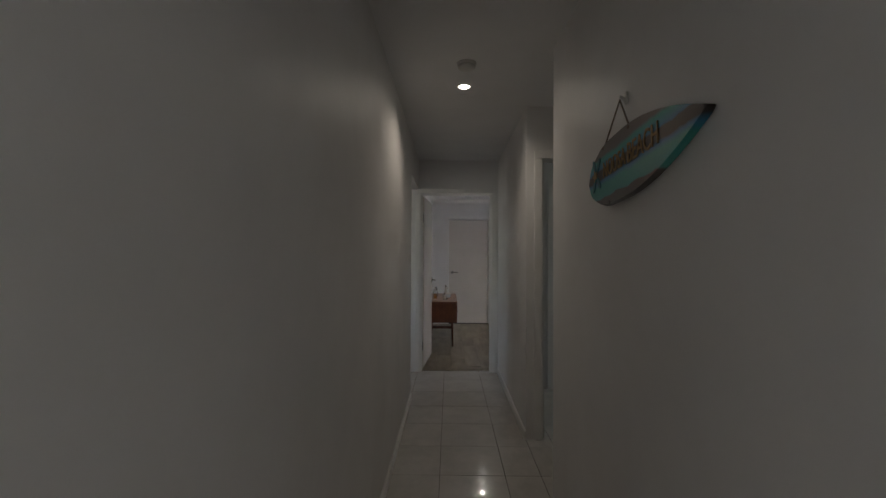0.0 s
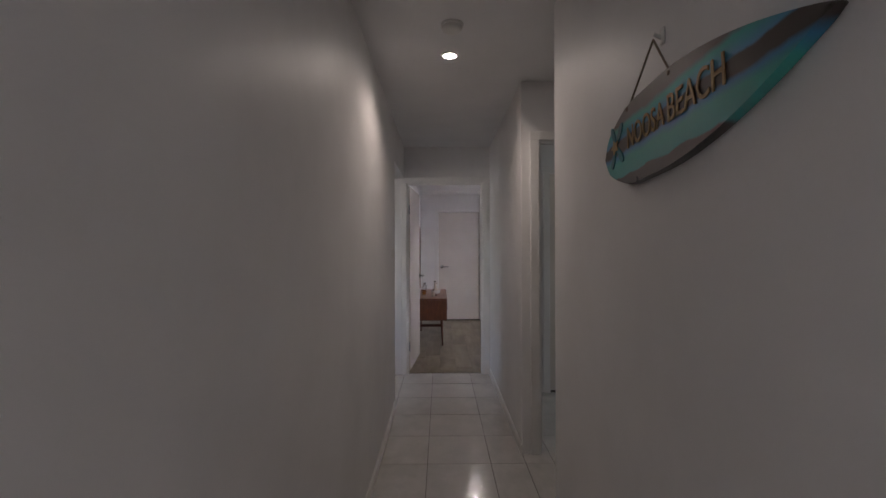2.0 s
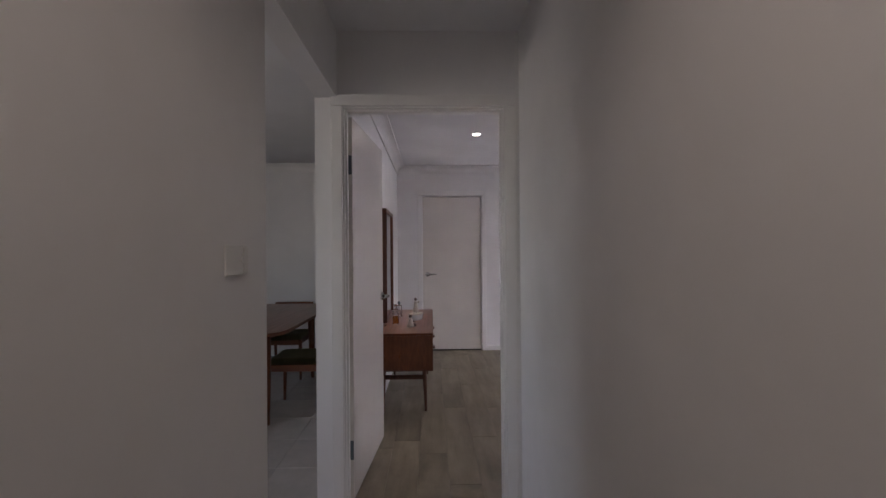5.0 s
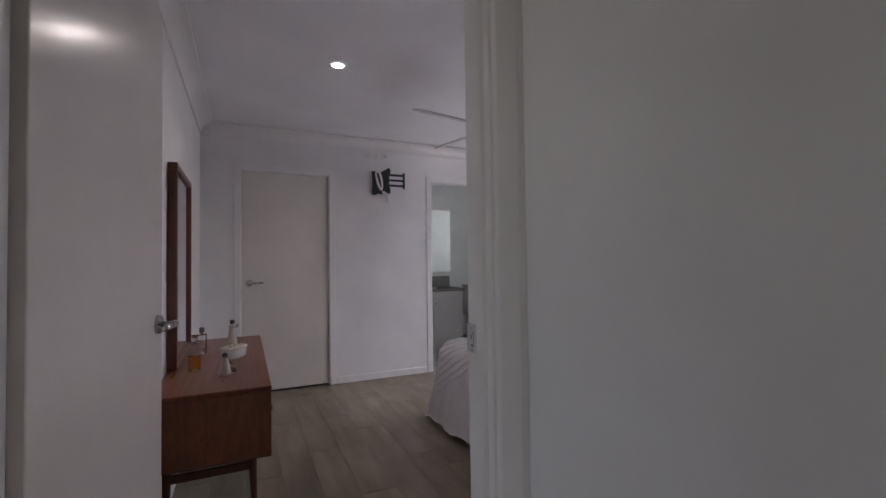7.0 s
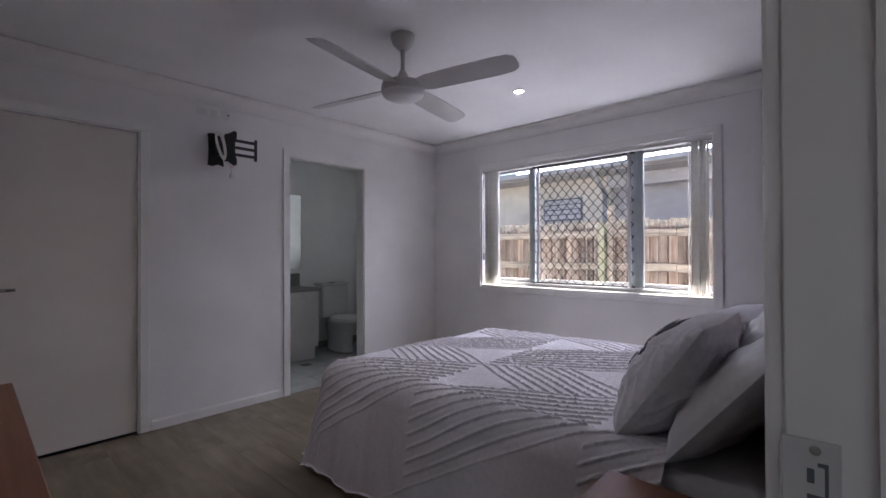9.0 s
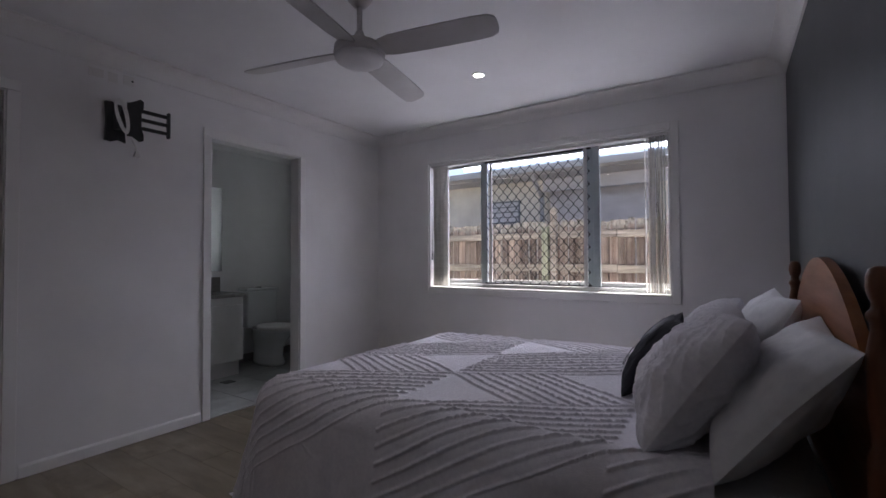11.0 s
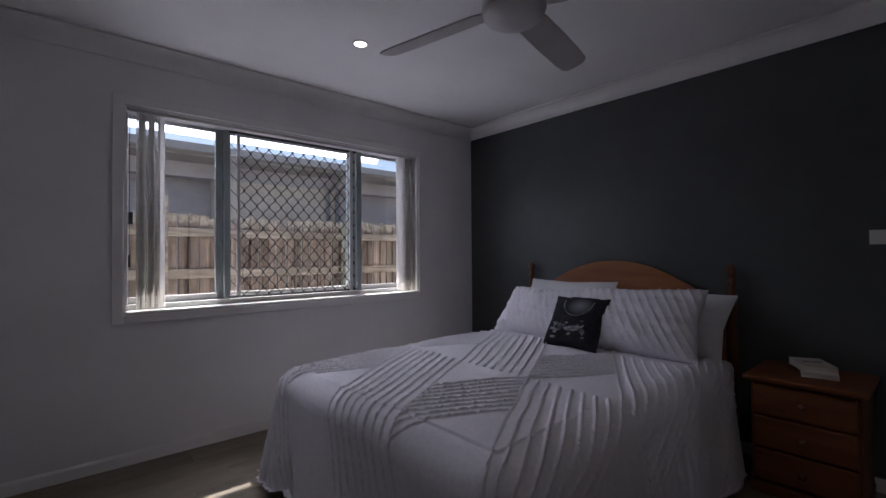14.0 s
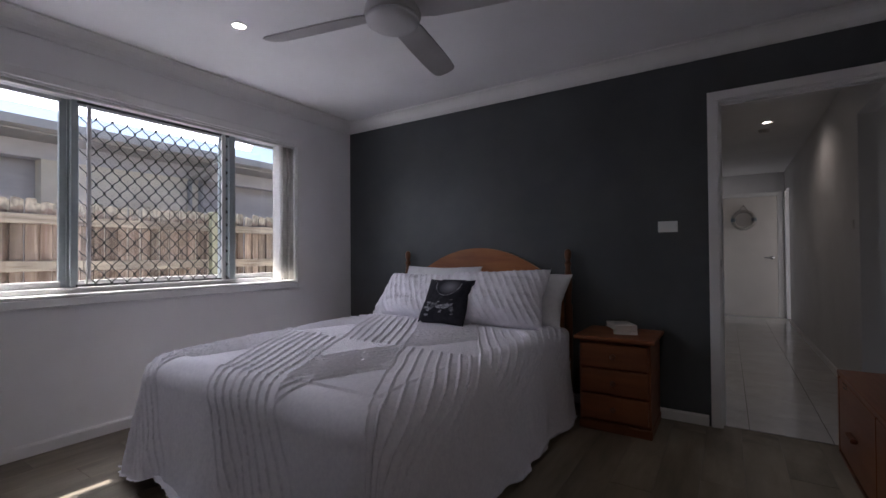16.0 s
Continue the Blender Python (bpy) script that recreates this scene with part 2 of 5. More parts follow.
GOLD = surf("gold_lettering", (.40, .27, .11), (.31, .20, .08), .5, (30, 30, 30), .05, 200)
TEALP = surf("teal_paint", (.02, .22, .26), (.03, .16, .20), .4, (30, 30, 30), .05, 200)
SILV = surf("blue_grey_steel", (.12, .14, .16), (.10, .12, .14), .4, (9, 9, 9), .02, 100)


def board_paint():
    """Bands of paint across a toy surfboard, along its length, brushed together at the borders."""
    m = surf("surfboard_paint", (.5, .5, .5), (.5, .5, .5), .3, (5, 5, 5), .02, 120, coat=.3)
    nt = m.node_tree
    p = nt.nodes["Principled BSDF"]
    tc = nt.nodes.new("ShaderNodeTexCoord")
    sep = nt.nodes.new("ShaderNodeSeparateXYZ")
    nt.links.new(tc.outputs["Object"], sep.inputs[0])
    nz = node(nt, "ShaderNodeTexNoise", Scale=14.0, Detail=4.0)
    nt.links.new(tc.outputs["Object"], nz.inputs["Vector"])
    ad = nt.nodes.new("ShaderNodeMath")
    ad.operation = "MULTIPLY_ADD"
    nt.links.new(nz.outputs["Fac"], ad.inputs[0])
    ad.inputs[1].default_value = .022
    nt.links.new(sep.outputs["Z"], ad.inputs[2])
    rg = node(nt, "ShaderNodeMapRange", **{"From Min": -.085, "From Max": .105})
    nt.links.new(ad.outputs[0], rg.inputs["Value"])
    ramp = nt.nodes.new("ShaderNodeValToRGB")
    bands = [(0, (.05, .045, .05)), (.10, (.06, .05, .055)), (.125, (.03, .33, .33)), (.33, (.035, .38, .34)), (.42, (.04, .24, .46)), (.47, (.05, .04, .035)),
             (.62, (.06, .045, .04)), (.65, (.08, .30, .52)), (.80, (.03, .37, .35)), (.87, (.12, .11, .115)), (1, (.10, .09, .09))]
    e = ramp.color_ramp.elements
    e[0].position, e[0].color = bands[0][0], (*bands[0][1], 1)
    e[1].position, e[1].color = 1, (*bands[-1][1], 1)
    for pos, c in bands[1:-1]:
        k = e.new(pos)
        k.color = (*c, 1)
    nt.links.new(rg.outputs[0], ramp.inputs[0])
    nt.links.new(ramp.outputs[0], p.inputs["Base Color"])
    return m


BOARD = board_paint()

# ---------- mesh helpers ----------


def link(name, bm, material, parent=None, label="", smooth=False, kind=""):
    me = bpy.data.meshes.new(name)
    if smooth:
        for f in bm.faces:
            f.smooth = True
    bmesh.ops.recalc_face_normals(bm, faces=bm.faces)
    bm.to_mesh(me)
    bm.free()
    for mt in material if isinstance(material, (list, tuple)) else [material]:
        me.materials.append(mt)
    ob = new(name, me)
    if parent is not None:
        ob.parent = parent
    return tagged(ob, label, kind=kind)


def part(name, bm, material, parent, label="", smooth=False):
    return link(name, bm, material, parent, label, smooth)


def thing(name, label, category, group="", at=(0, 0, 0), rz=0.0, kind=""):
    ob = new(name)
    ob.matrix_basis = pose(*at, 0, 0, rz)
    return tagged(ob, label, category, group, kind)


def cube(bm, x0, y0, z0, x1, y1, z1, bevel=0.0, seg=1):
    r = bmesh.ops.create_cube(bm, size=1)
    vs = r["verts"]
    for v in vs:
        v.co = ((x0 + x1) / 2 + v.co.x * (x1 - x0), (y0 + y1) / 2 + v.co.y * (y1 - y0), (z0 + z1) / 2 + v.co.z * (z1 - z0))
    if bevel:
        es = {e for v in vs for e in v.link_edges}
        bmesh.ops.bevel(bm, geom=list(es), offset=bevel, segments=seg, affect="EDGES", profile=.5)
    return bm


def box(x0, y0, z0, x1, y1, z1, bevel=0.0, seg=1):
    return cube(bmesh.new(), x0, y0, z0, x1, y1, z1, bevel, seg)


def rod(bm, a, b, r0, r1=None, n=12):
    a, b = Vector(a), Vector(b)
    r = bmesh.ops.create_cone(bm, cap_ends=True, segments=n, radius1=r0, radius2=r0 if r1 is None else r1, depth=(b - a).length)
    m = Matrix.Translation((a + b) / 2) @ (b - a).to_track_quat("Z", "Y").to_matrix().to_4x4()
    bmesh.ops.transform(bm, matrix=m, verts=r["verts"])
    return bm


def lathe(profile, n=20, bm=None, at=(0, 0, 0)):
    """A turned shape from (radius, height) pairs."""
    bm = bm or bmesh.new()
    rings = [[bm.verts.new((at[0] + r * math.cos(2 * math.pi * k / n), at[1] + r * math.sin(2 * math.pi * k / n), at[2] + z)) for k in range(n)] for r, z in profile]
    for a, b in zip(rings, rings[1:]):
        for k in range(n):
            bm.faces.new((a[k], a[(k + 1) % n], b[(k + 1) % n], b[k]))
    bm.faces.new(rings[0][::-1])
    bm.faces.new(rings[-1])
    return bm


def prism(pts, axis, a, b, bm=None, bevel=0.0):
    """A flat outline pushed from a to b along an axis; pts are the other two coordinates in x, y, z order."""
    bm = bm or bmesh.new()
    i = "xyz".index(axis)

    def place(p, d):
        c = list(p)
        c.insert(i, d)
        return bm.verts.new(c)
    lo, hi = [place(p, a) for p in pts], [place(p, b) for p in pts]
    n = len(pts)
    fs = [bm.faces.new(lo), bm.faces.new(hi[::-1])]
    for k in range(n):
        fs.append(bm.faces.new((lo[k], hi[k], hi[(k + 1) % n], lo[(k + 1) % n])))
    if bevel:
        es = {e for f in fs[:2] for e in f.edges}
        bmesh.ops.bevel(bm, geom=list(es), offset=bevel, segments=2, affect="EDGES", profile=.5)
    return bm


def sheet(fn, nu, nv, thick=0.0):
    """A grid of fn(u, v), u and v from 0 to 1."""
    bm = bmesh.new()
    vs = [[bm.verts.new(fn(i / nu, j / nv)) for j in range(nv + 1)] for i in range(nu + 1)]
    for i in range(nu):
        for j in range(nv):
            bm.faces.new((vs[i][j], vs[i + 1][j], vs[i + 1][j + 1], vs[i][j + 1]))
    if thick:
        bmesh.ops.solidify(bm, geom=bm.faces[:], thickness=thick)
    return bm


def tube(points, r, n=6):
    bm = bmesh.new()
    for a, b in zip(points, points[1:]):
        rod(bm, a, b, r, r, n)
    return bm


def wall(name, along, at0, at1, s0, s1, z1, holes=(), mats=WALL, z0=0.0, paint=None):
    """A wall of real thickness along x or y, with openings (s, s, z, z) cut through it."""
    bm = bmesh.new()

    def piece(a, b, lo, hi):
        if b - a > 1e-4 and hi - lo > 1e-4:
            if along == "x":
                cube(bm, a, at0, lo, b, at1, hi)
            else:
                cube(bm, at0, a, lo, at1, b, hi)
    edge = s0
    for a, b, lo, hi in sorted(holes):
        piece(edge, a, z0, z1)
        piece(a, b, z0, lo)
        piece(a, b, hi, z1)
        edge = b
    piece(edge, s1, z0, z1)
    bmesh.ops.remove_doubles(bm, verts=bm.verts, dist=1e-5)
    seen, dead = {}, []
    for f in bm.faces:
        key = tuple(round(c, 4) for c in f.calc_center_median())
        if key in seen:
            dead += [f, seen[key]]
        seen[key] = f
    bmesh.ops.delete(bm, geom=list(set(dead)), context="FACES")
    bmesh.ops.recalc_face_normals(bm, faces=bm.faces)
    if paint:
        d = Vector(paint)
        for f in bm.faces:
            if f.normal.dot(d) > .9:
                f.material_index = 1
    return link(name, bm, mats, kind="structure")
# ---------- large structure ----------
L, R, F, H = -.41, 3.59, 3.465, 2.42          # bedroom: left wall, window wall, far wall, ceiling
HL, HR, HN = -.43, .485, .470                            # hall walls
D0, D1, DH = -.393, .40, 2.03                  # bedroom doorway
B0, B1 = 1.786, 2.552                          # bathroom doorway
RO0, RO1 = -.079, .691                         # closed door in the far wall
W0, W1, WZ0, WZ1 = .666, 2.80, .86, 2.072       # window

slab = link("floor", box(-4.9, -6.1, -.16, 3.8, 5.1, -.012), GROUT, kind="structure")
bmc = bmesh.new()
cube(bmc, -4.9, -6.1, H, 3.8, 5.1, H + .12)
link("ceiling", bmc, CEIL, kind="structure")
wall("wall_bedroom_left", "y", HL - .105, L, 0, F, H)
wall("wall_bedroom_hall", "x", -.10, 0, -.54, R, H, [(D0 - .02, D1 + .02, 0, DH + .02)], [WALL, DARK], paint=(0, 1, 0))
wall("wall_bedroom_far", "x", F, F + .10, -.54, R, H, [(RO0 - .02, RO1 + .02, 0, 2.05), (B0 - .02, B1 + .02, 0, 2.05)])
wall("wall_window", "y", R, R + .21, -2.0, 4.98, H + .12, [(-1.6, -1.0, 1.15, 1.95), (W0, W1, WZ0, WZ1), (3.85, 4.5, 1.17, 2.05)], [WALL, RENDER], z0=-.25, paint=(1, 0, 0))
wall("wall_hall_left", "y", HL - .105, HL, -6.0, -.10, H, [(-5.84, -5.26, 0, 2.085), (-1.045, -.10, 0, 2.085)])
wall("wall_entry_left", "y", -2.6, -2.5, -6.0, -4.2, H, [(-5.9, -4.5, .4, 2.2)])
wall("wall_entry_near", "x", -6.1, -6.0, -2.6, HL, H)
wall("wall_entry_far", "x", -4.3, -4.2, -2.5, HL - .105, H)
wall("wall_hall_right_near", "y", HN, HN + .10, -6.0, -2.81, H)
wall("wall_hall_right_far", "y", HR, HR + .09, -1.92, -.10, H)
wall("wall_hall_end", "x", -6.0, -5.9, HL - .105, HR + .10, H)
wall("wall_alcove_back", "x", -2.91, -2.81, HN + .10, R, H)
wall("wall_alcove_far", "x", -1.92, -1.82, HR + .09, R, H, [(.585, 1.38, 0, 2.05)])
wall("wall_side_room_far", "x", -.70, -.60, HR + .09, R, H, [(.955, 1.755, 0, 2.05)])
wall("wall_bath_back", "x", 4.88, 4.98, .9, R, H)
wall("wall_bath_left", "y", .8, .9, F + .10, 4.98, H)
wall("wall_robe_back", "x", 4.2, 4.3, -.54, .8, H)
wall("wall_robe_left", "y", -.64, -.54, F, 4.3, H)
wall("wall_dining_far", "x", 3.30, 3.40, -2.35, HL - .105, H)
wall("wall_dining_return", "y", -2.45, -2.35, 3.30, 4.6, H)
wall("wall_dining_back", "x", 4.6, 4.7, -4.8, -2.35, H)
# both dining room openings are unseen, cut for the two lamps there
wall("wall_dining_left", "y", -4.8, -4.7, -2.2, 4.7, H, [(-2.1, -.9, .85, 2.05)])
wall("wall_dining_near", "x", -2.3, -2.2, -4.8, HL - .105, H, [(-3.3, -1.9, .85, 2.05)])


def cornice(name, along, at, s0, s1, side, m=TRIM):
    """A cove cornice; side +1 or -1 is the way into the room."""
    c = .10
    pts = [(0, 0), (0, -c), (.012, -c)]
    for k in range(7):
        a = math.pi / 2 * k / 6
        pts.append((.012 + (c - .024) * (1 - math.cos(a)), -c + .012 + (c - .024) * math.sin(a)))
    pts += [(c, -.012), (c, 0)]
    prof = [(at + side * p, H + q) for p, q in pts]
    bm = prism(prof, "y" if along == "y" else "x", s0, s1)
    return link(name, bm, m, kind="structure")


cornice("cornice", "y", L, 0, F, 1)
cornice("cornice", "y", R, 0, F, -1)
cornice("cornice", "x", 0, L, R, 1)
cornice("cornice", "x", F, L, R, -1)
cornice("cornice", "x", 3.30, -2.35, HL - .105, -1)
cornice("cornice", "x", 4.88, .9, R, -1)


def skirt(along, at, s0, s1, side, h=.068):
    t = .012 * side
    pts = [(at, 0), (at + t, 0), (at + t, h - .012), (at + t * .45, h), (at, h)]
    return link("baseboard", prism(pts, "y" if along == "y" else "x", s0, s1), TRIM, kind="structure")


skirt("y", L, .9, F, 1)
skirt("y", R, 0, F, -1)
skirt("x", 0, D1 + .077, R - .012, 1)
skirt("x", F, L + .012, RO0 - .077, -1)
skirt("x", F, RO1 + .077, B0 - .077, -1)
skirt("x", F, B1 + .06, R - .012, -1)
skirt("y", HL, -5.26, -1.045, 1, .06)
skirt("y", HN, -5.9, -2.81, -1, .06)
skirt("y", HR, -1.92, -.10, -1, .06)
skirt("x", -5.9, HL + .012, HN - .012, 1, .07)
skirt("x", 3.30, -2.35, HL - .105, -1)


def doorway(name, x0, x1, y0, y1, top, label, arch=.057, sides=(-1, 1), stop=True):
    """The lining and the architraves of an opening in a wall along x."""
    d = thing(name, label, "door frame", kind="structure")
    lin = bmesh.new()
    for a, b in ((x0 - .0195, x0), (x1, x1 + .0195)):
        cube(lin, a, y0 - .002, 0, b, y1 + .002, top, .0015)
    cube(lin, x0 - .0195, y0 - .002, top, x1 + .0195, y1 + .002, top + .0195, .0015)
    part("lining", lin, TRIM, d)
    for s in sides:
        f = y0 if s < 0 else y1
        ya, yb = (f - .017, f - .0005) if s < 0 else (f + .0005, f + .017)
        for nm, b4 in (("architrave", (x0 - .008 - arch, 0, x0 - .008, top + .008)), ("architrave", (x1 + .008, 0, x1 + .008 + arch, top + .008)),
                       ("architrave", (x0 - .008 - arch, top + .008, x1 + .008 + arch, top + .008 + arch))):
            part(nm, box(b4[0], ya, b4[1], b4[2], yb, b4[3], .004, 2), TRIM, d)
    if stop:
        st = bmesh.new()
        ym = (y0 + y1) / 2 - .010
        for a, b in ((x0, x0 + .011), (x1 - .011, x1)):
            cube(st, a, ym - .024, 0, b, ym + .003, top)
        cube(st, x0 + .011, ym - .024, top - .011, x1 - .011, ym + .003, top)
        part("door_stop", st, TRIM, d)
    return d


def lever(parent, at, facing, to):
    """A round rose with a lever; facing is +1/-1 along local y, to +1/-1 along local x."""
    bm = bmesh.new()
    x, y, z = at
    rod(bm, (x, y, z), (x, y + facing * .012, z), .030, .028, 24)
    rod(bm, (x, y + facing * .009, z), (x, y + facing * .05, z), .010, .010, 12)
    rod(bm, (x - to * .008, y + facing * .047, z), (x + to * .06, y + facing * .05, z), .0115, .0105, 12)
    rod(bm, (x + to * .055, y + facing * .05, z), (x + to * .115, y + facing * .046, z), .0105, .0085, 12)
    return part("door_handle", bm, CHROME, parent, "satin chrome lever handle", True)


def leaf(parent, w, h, handle_x, to, sides=(1, -1), hand_z=1.0, mat_=DOORW):
    lf = part("leaf", box(0, -.036, .012, w, 0, h, .002), mat_, parent)
    for s in sides:
        lever(lf, (handle_x, 0 if s > 0 else -.036, hand_z), s, to)
    return lf


door1 = doorway("door_1", D0, D1, -.10, 0, DH, "white painted bedroom door standing wide open")
hinge = thing("open_door", "plain white flush door folded open against the wall", "door", at=(D0 - .018, .019, 0), rz=85.0)
leaf(hinge, .785, 2.022, .73, -1, hand_z=1.005)
for zz in (.22, 1.72):
    hb = bmesh.new()
    rod(hb, (-.003, .006, zz), (-.003, .006, zz + .10), .007, .007, 10)
    cube(hb, -.0022, -.034, zz, -.0002, -.002, zz + .10)
    part("hinge", hb, SILV, hinge, "grey steel butt hinge")
link("trim", box(D1 + .0655, -.108, 0, HR - .0005, -.1005, H - .001), TRIM, kind="structure")
sp_ = cube(bmesh.new(), D1 - .0022, -.035, .990, D1 - .0003, .004, 1.054, .0008)
cube(sp_, D1 - .0018, .0035, 1.000, D1 + .006, .0052, 1.046, .0006)
st1 = part("strike_plate", sp_, ALUW, door1, "satin steel strike plate")
kp_ = cube(bmesh.new(), D1 - .0026, -.027, 1.004, D1 - .0021, -.0245, 1.036)
cube(kp_, D1 - .0026, -.0245, 1.004, D1 - .0021, -.013, 1.0085)
cube(kp_, D1 - .0026, -.018, 1.018, D1 - .0021, -.013, 1.030)
cube(kp_, D1 - .0026, -.0245, 1.0325, D1 - .0021, -.020, 1.036)
part("keeper", kp_, SILV, st1, "dark latch hole")
for z_ in (.9965, 1.0455):
    part("screw", rod(bmesh.new(), (D1 - .0021, -.0185, z_), (D1 - .0031, -.0185, z_), .0042, .0034, 12), CHROME, st1)

door2 = doorway("door_2", RO0, RO1, F, F + .10, 2.03, "white closed flush door with lever handle", sides=(-1,), stop=False)
robe = part("leaf", box(RO0 + .003, F + .016, .014, RO1 - .003, F + .052, 2.026, .002), DOORW, door2)
lever(robe, (RO0 + .062, F + .016, 1.005), -1, 1)
part("shadow_gap", box(RO0, F + .03, .0, RO1, F + .06, .013), BLACKM, door2)

doorway("door_3", B0, B1, F, F + .10, 2.03, "white doorway to the bathroom with no door leaf shown", stop=False)
doorway("door_4", .606, 1.36, -1.92, -1.82, 2.03, "white doorway from the hall to a side room")
door5 = doorway("door_5", .975, 1.735, -.70, -.60, 2.03, "closed white door across the side room", sides=(-1,), stop=False)
d5 = part("leaf", box(.978, -.686, .014, 1.732, -.65, 2.026, .002), DOORW, door5)
lever(d5, (1.29, -.686, 1.02), -1, -1)
part("shadow_gap", box(.975, -.67, 0, 1.735, -.64, .013), BLACKM, door5)

# door to the entry, at the end of the hall behind the start
door6 = thing("door_6", "white entry door at the end of the hall", "door", kind="structure")
d6 = part("leaf", box(-.33, -5.9, .01, .42, -5.875, 2.03, .003), DOORW, door6)
for b4 in ((-.40, 0, -.335, 2.04), (.425, 0, .48, 2.04), (-.40, 2.04, .48, 2.10)):
    part("architrave", box(b4[0], -5.9, b4[1], b4[2], -5.88, b4[3], .003), TRIM, door6)
lever(d6, (-.26, -5.875, 1.0), 1, 1)

# ---------- window ----------
win = thing("window_1", "aluminium sliding window with a black diamond security screen", "window", kind="structure")
XF = 3.675
for y0, y1, z0, z1 in ((W0, W1, WZ0, WZ0 + .045), (W0, W1, WZ1 - .025, WZ1), (W0, W0 + .03, WZ0 + .045, WZ1 - .025), (W1 - .03, W1, WZ0 + .045, WZ1 - .025)):
    part("window_frame", box(XF, y0, z0, XF + .08, y1, z1, .003), ALUW, win, "pale aluminium frame")
for y0, y1 in ((2.203, 2.288), (1.188, 1.30)):
    mul = bmesh.new()
    w = (y1 - y0) / 2
    cube(mul, XF + .006, y0, WZ0 + .046, XF + .036, y0 + w - .004, WZ1 - .026, .003)
    cube(mul, XF + .040, y0 + w - .012, WZ0 + .046, XF + .070, y1, WZ1 - .026, .003)
    cube(mul, XF + .030, y0 + w * .6, WZ0 + .046, XF + .045, y0 + w * 1.2, WZ1 - .026)
    part("sash_stile", mul, ALU, win, "grey-green weathered aluminium sash stile")
for y0, y1, x in ((W0 + .03, 1.20, XF + .05), (1.30, 2.21, XF + .056), (2.28, W1 - .03, XF + .05)):
    for za, zb in ((WZ0 + .046, WZ0 + .085), (WZ1 - .047, WZ1 - .0255)):
        part("sash_rail", box(x - .012, y0, za, x + .014, y1, zb, .002), ALUW, win)
    pane = part("pane", box(x - .002, y0, WZ0 + .08, x + .002, y1, WZ1 - .045), GLASS, win, "clear glass pane")
    pane.visible_shadow = False
# diamond grille
gy0, gy1, gz0, gz1 = 1.268, 2.202, WZ0 + .062, WZ1 - .045
gr = bmesh.new()
XG = XF - .006
cube(gr, XG - .006, gy0 - .016, gz0 - .014, XG + .010, gy1 + .012, gz0)
cube(gr, XG - .006, gy0 - .016, gz1, XG + .010, gy1 + .012, gz1 + .014)
part("screen_frame", gr, BLACKM, win, "black security screen frame")
part("screen_stile", box(XG - .010, 1.283, gz0 - .014, XG + .012, 1.311, gz1 + .014, .002), ALUW, win, "pale screen stile")
part("screen_stile", box(XG - .010, 2.146, gz0, XG + .012, 2.166, gz1, .002), ALUW, win, "pale screen stile")
wire = bmesh.new()
py, pz = .085, .103
ny, nz = int((gy1 - gy0) / py) + 1, int((gz1 - gz0) / pz) + 1


def strand(a, b):
    rod(wire, a, b, .0033, .0033, 5)


for j in range(nz * 2):
    for i in range(ny):
        ya = gy0 + i * py + (py / 2 if j % 2 else 0)
        za, zb = gz0 + j * pz / 2, gz0 + (j + 1) * pz / 2
        if zb > gz1 + .01:
            continue
        for s in (-1, 1):
            yb = ya + s * py / 2
            if gy0 - .002 <= ya <= gy1 + .002 and gy0 - .03 <= yb <= gy1 + .002:
                c1 = (XG + .002, ya + s * py * .10, za + pz * .15)
                c2 = (XG + .002, yb - s * py * .10, zb - pz * .15)
                strand((XG + .002, ya, za), c1)
                strand(c1, c2)
                strand(c2, (XG + .002, yb, zb))
        if gy0 <= ya <= gy1:
            cube(wire, XG - .002, ya - .0068, za - .009, XG + .006, ya + .0068, za + .009, .002)
tagged(part("diamond_grille", wire, BLACKM, win, "black diamond security mesh"), kind="stuff")
# lining, sill and architrave inside
for y0, y1, z0, z1 in ((W0 - .004, W0 + .012, WZ0, WZ1), (W1 - .012, W1 + .004, WZ0, WZ1), (W0 + .012, W1 - .012, WZ1 - .012, WZ1 + .004)):
    part("reveal", box(R + .001, y0, z0, XF - .001, y1, z1), TRIM, win)
part("window_sill", box(R - .016, W0 + .012, WZ0 - .006, XF - .001, W1 - .012, WZ0 + .012, .003), TRIM, win, "glossy white painted sill")
a = .055
for y0, y1, z0, z1 in ((W0 - a, W0, WZ0 - a, WZ1 + a), (W1, W1 + a, WZ0 - a, WZ1 + a), (W0, W1, WZ1, WZ1 + a), (W0, W1, WZ0 - a, WZ0 - .006)):
    part("architrave", box(R - .016, y0, z0, R - .0005, y1, z1, .003), TRIM, win)

blind = thing("vertical_blind", "beige vertical blind drawn open to both ends of the window", "blind")
part("head_rail", box(R + .012, W0 + .016, WZ1 - .034, R + .05, W1 - .016, WZ1 - .013, .003), PLASTIC, blind, "white head rail")


def slat(y, ang, m=BLIND, z0=WZ0 + .022, z1=WZ1 - .036, w=.089, x=R + .035, par=None):
    c, s = math.cos(radians(ang)), math.sin(radians(ang))

    def fn(u, v):
        q = (u - .5) * w
        bow = .006 * (1 - (2 * u - 1) ** 2)
        return (x + q * s + bow * c, y + q * c - bow * s, z0 + v * (z1 - z0))
    part("slat", sheet(fn, 4, 2, .0008), m, par or blind, smooth=True)


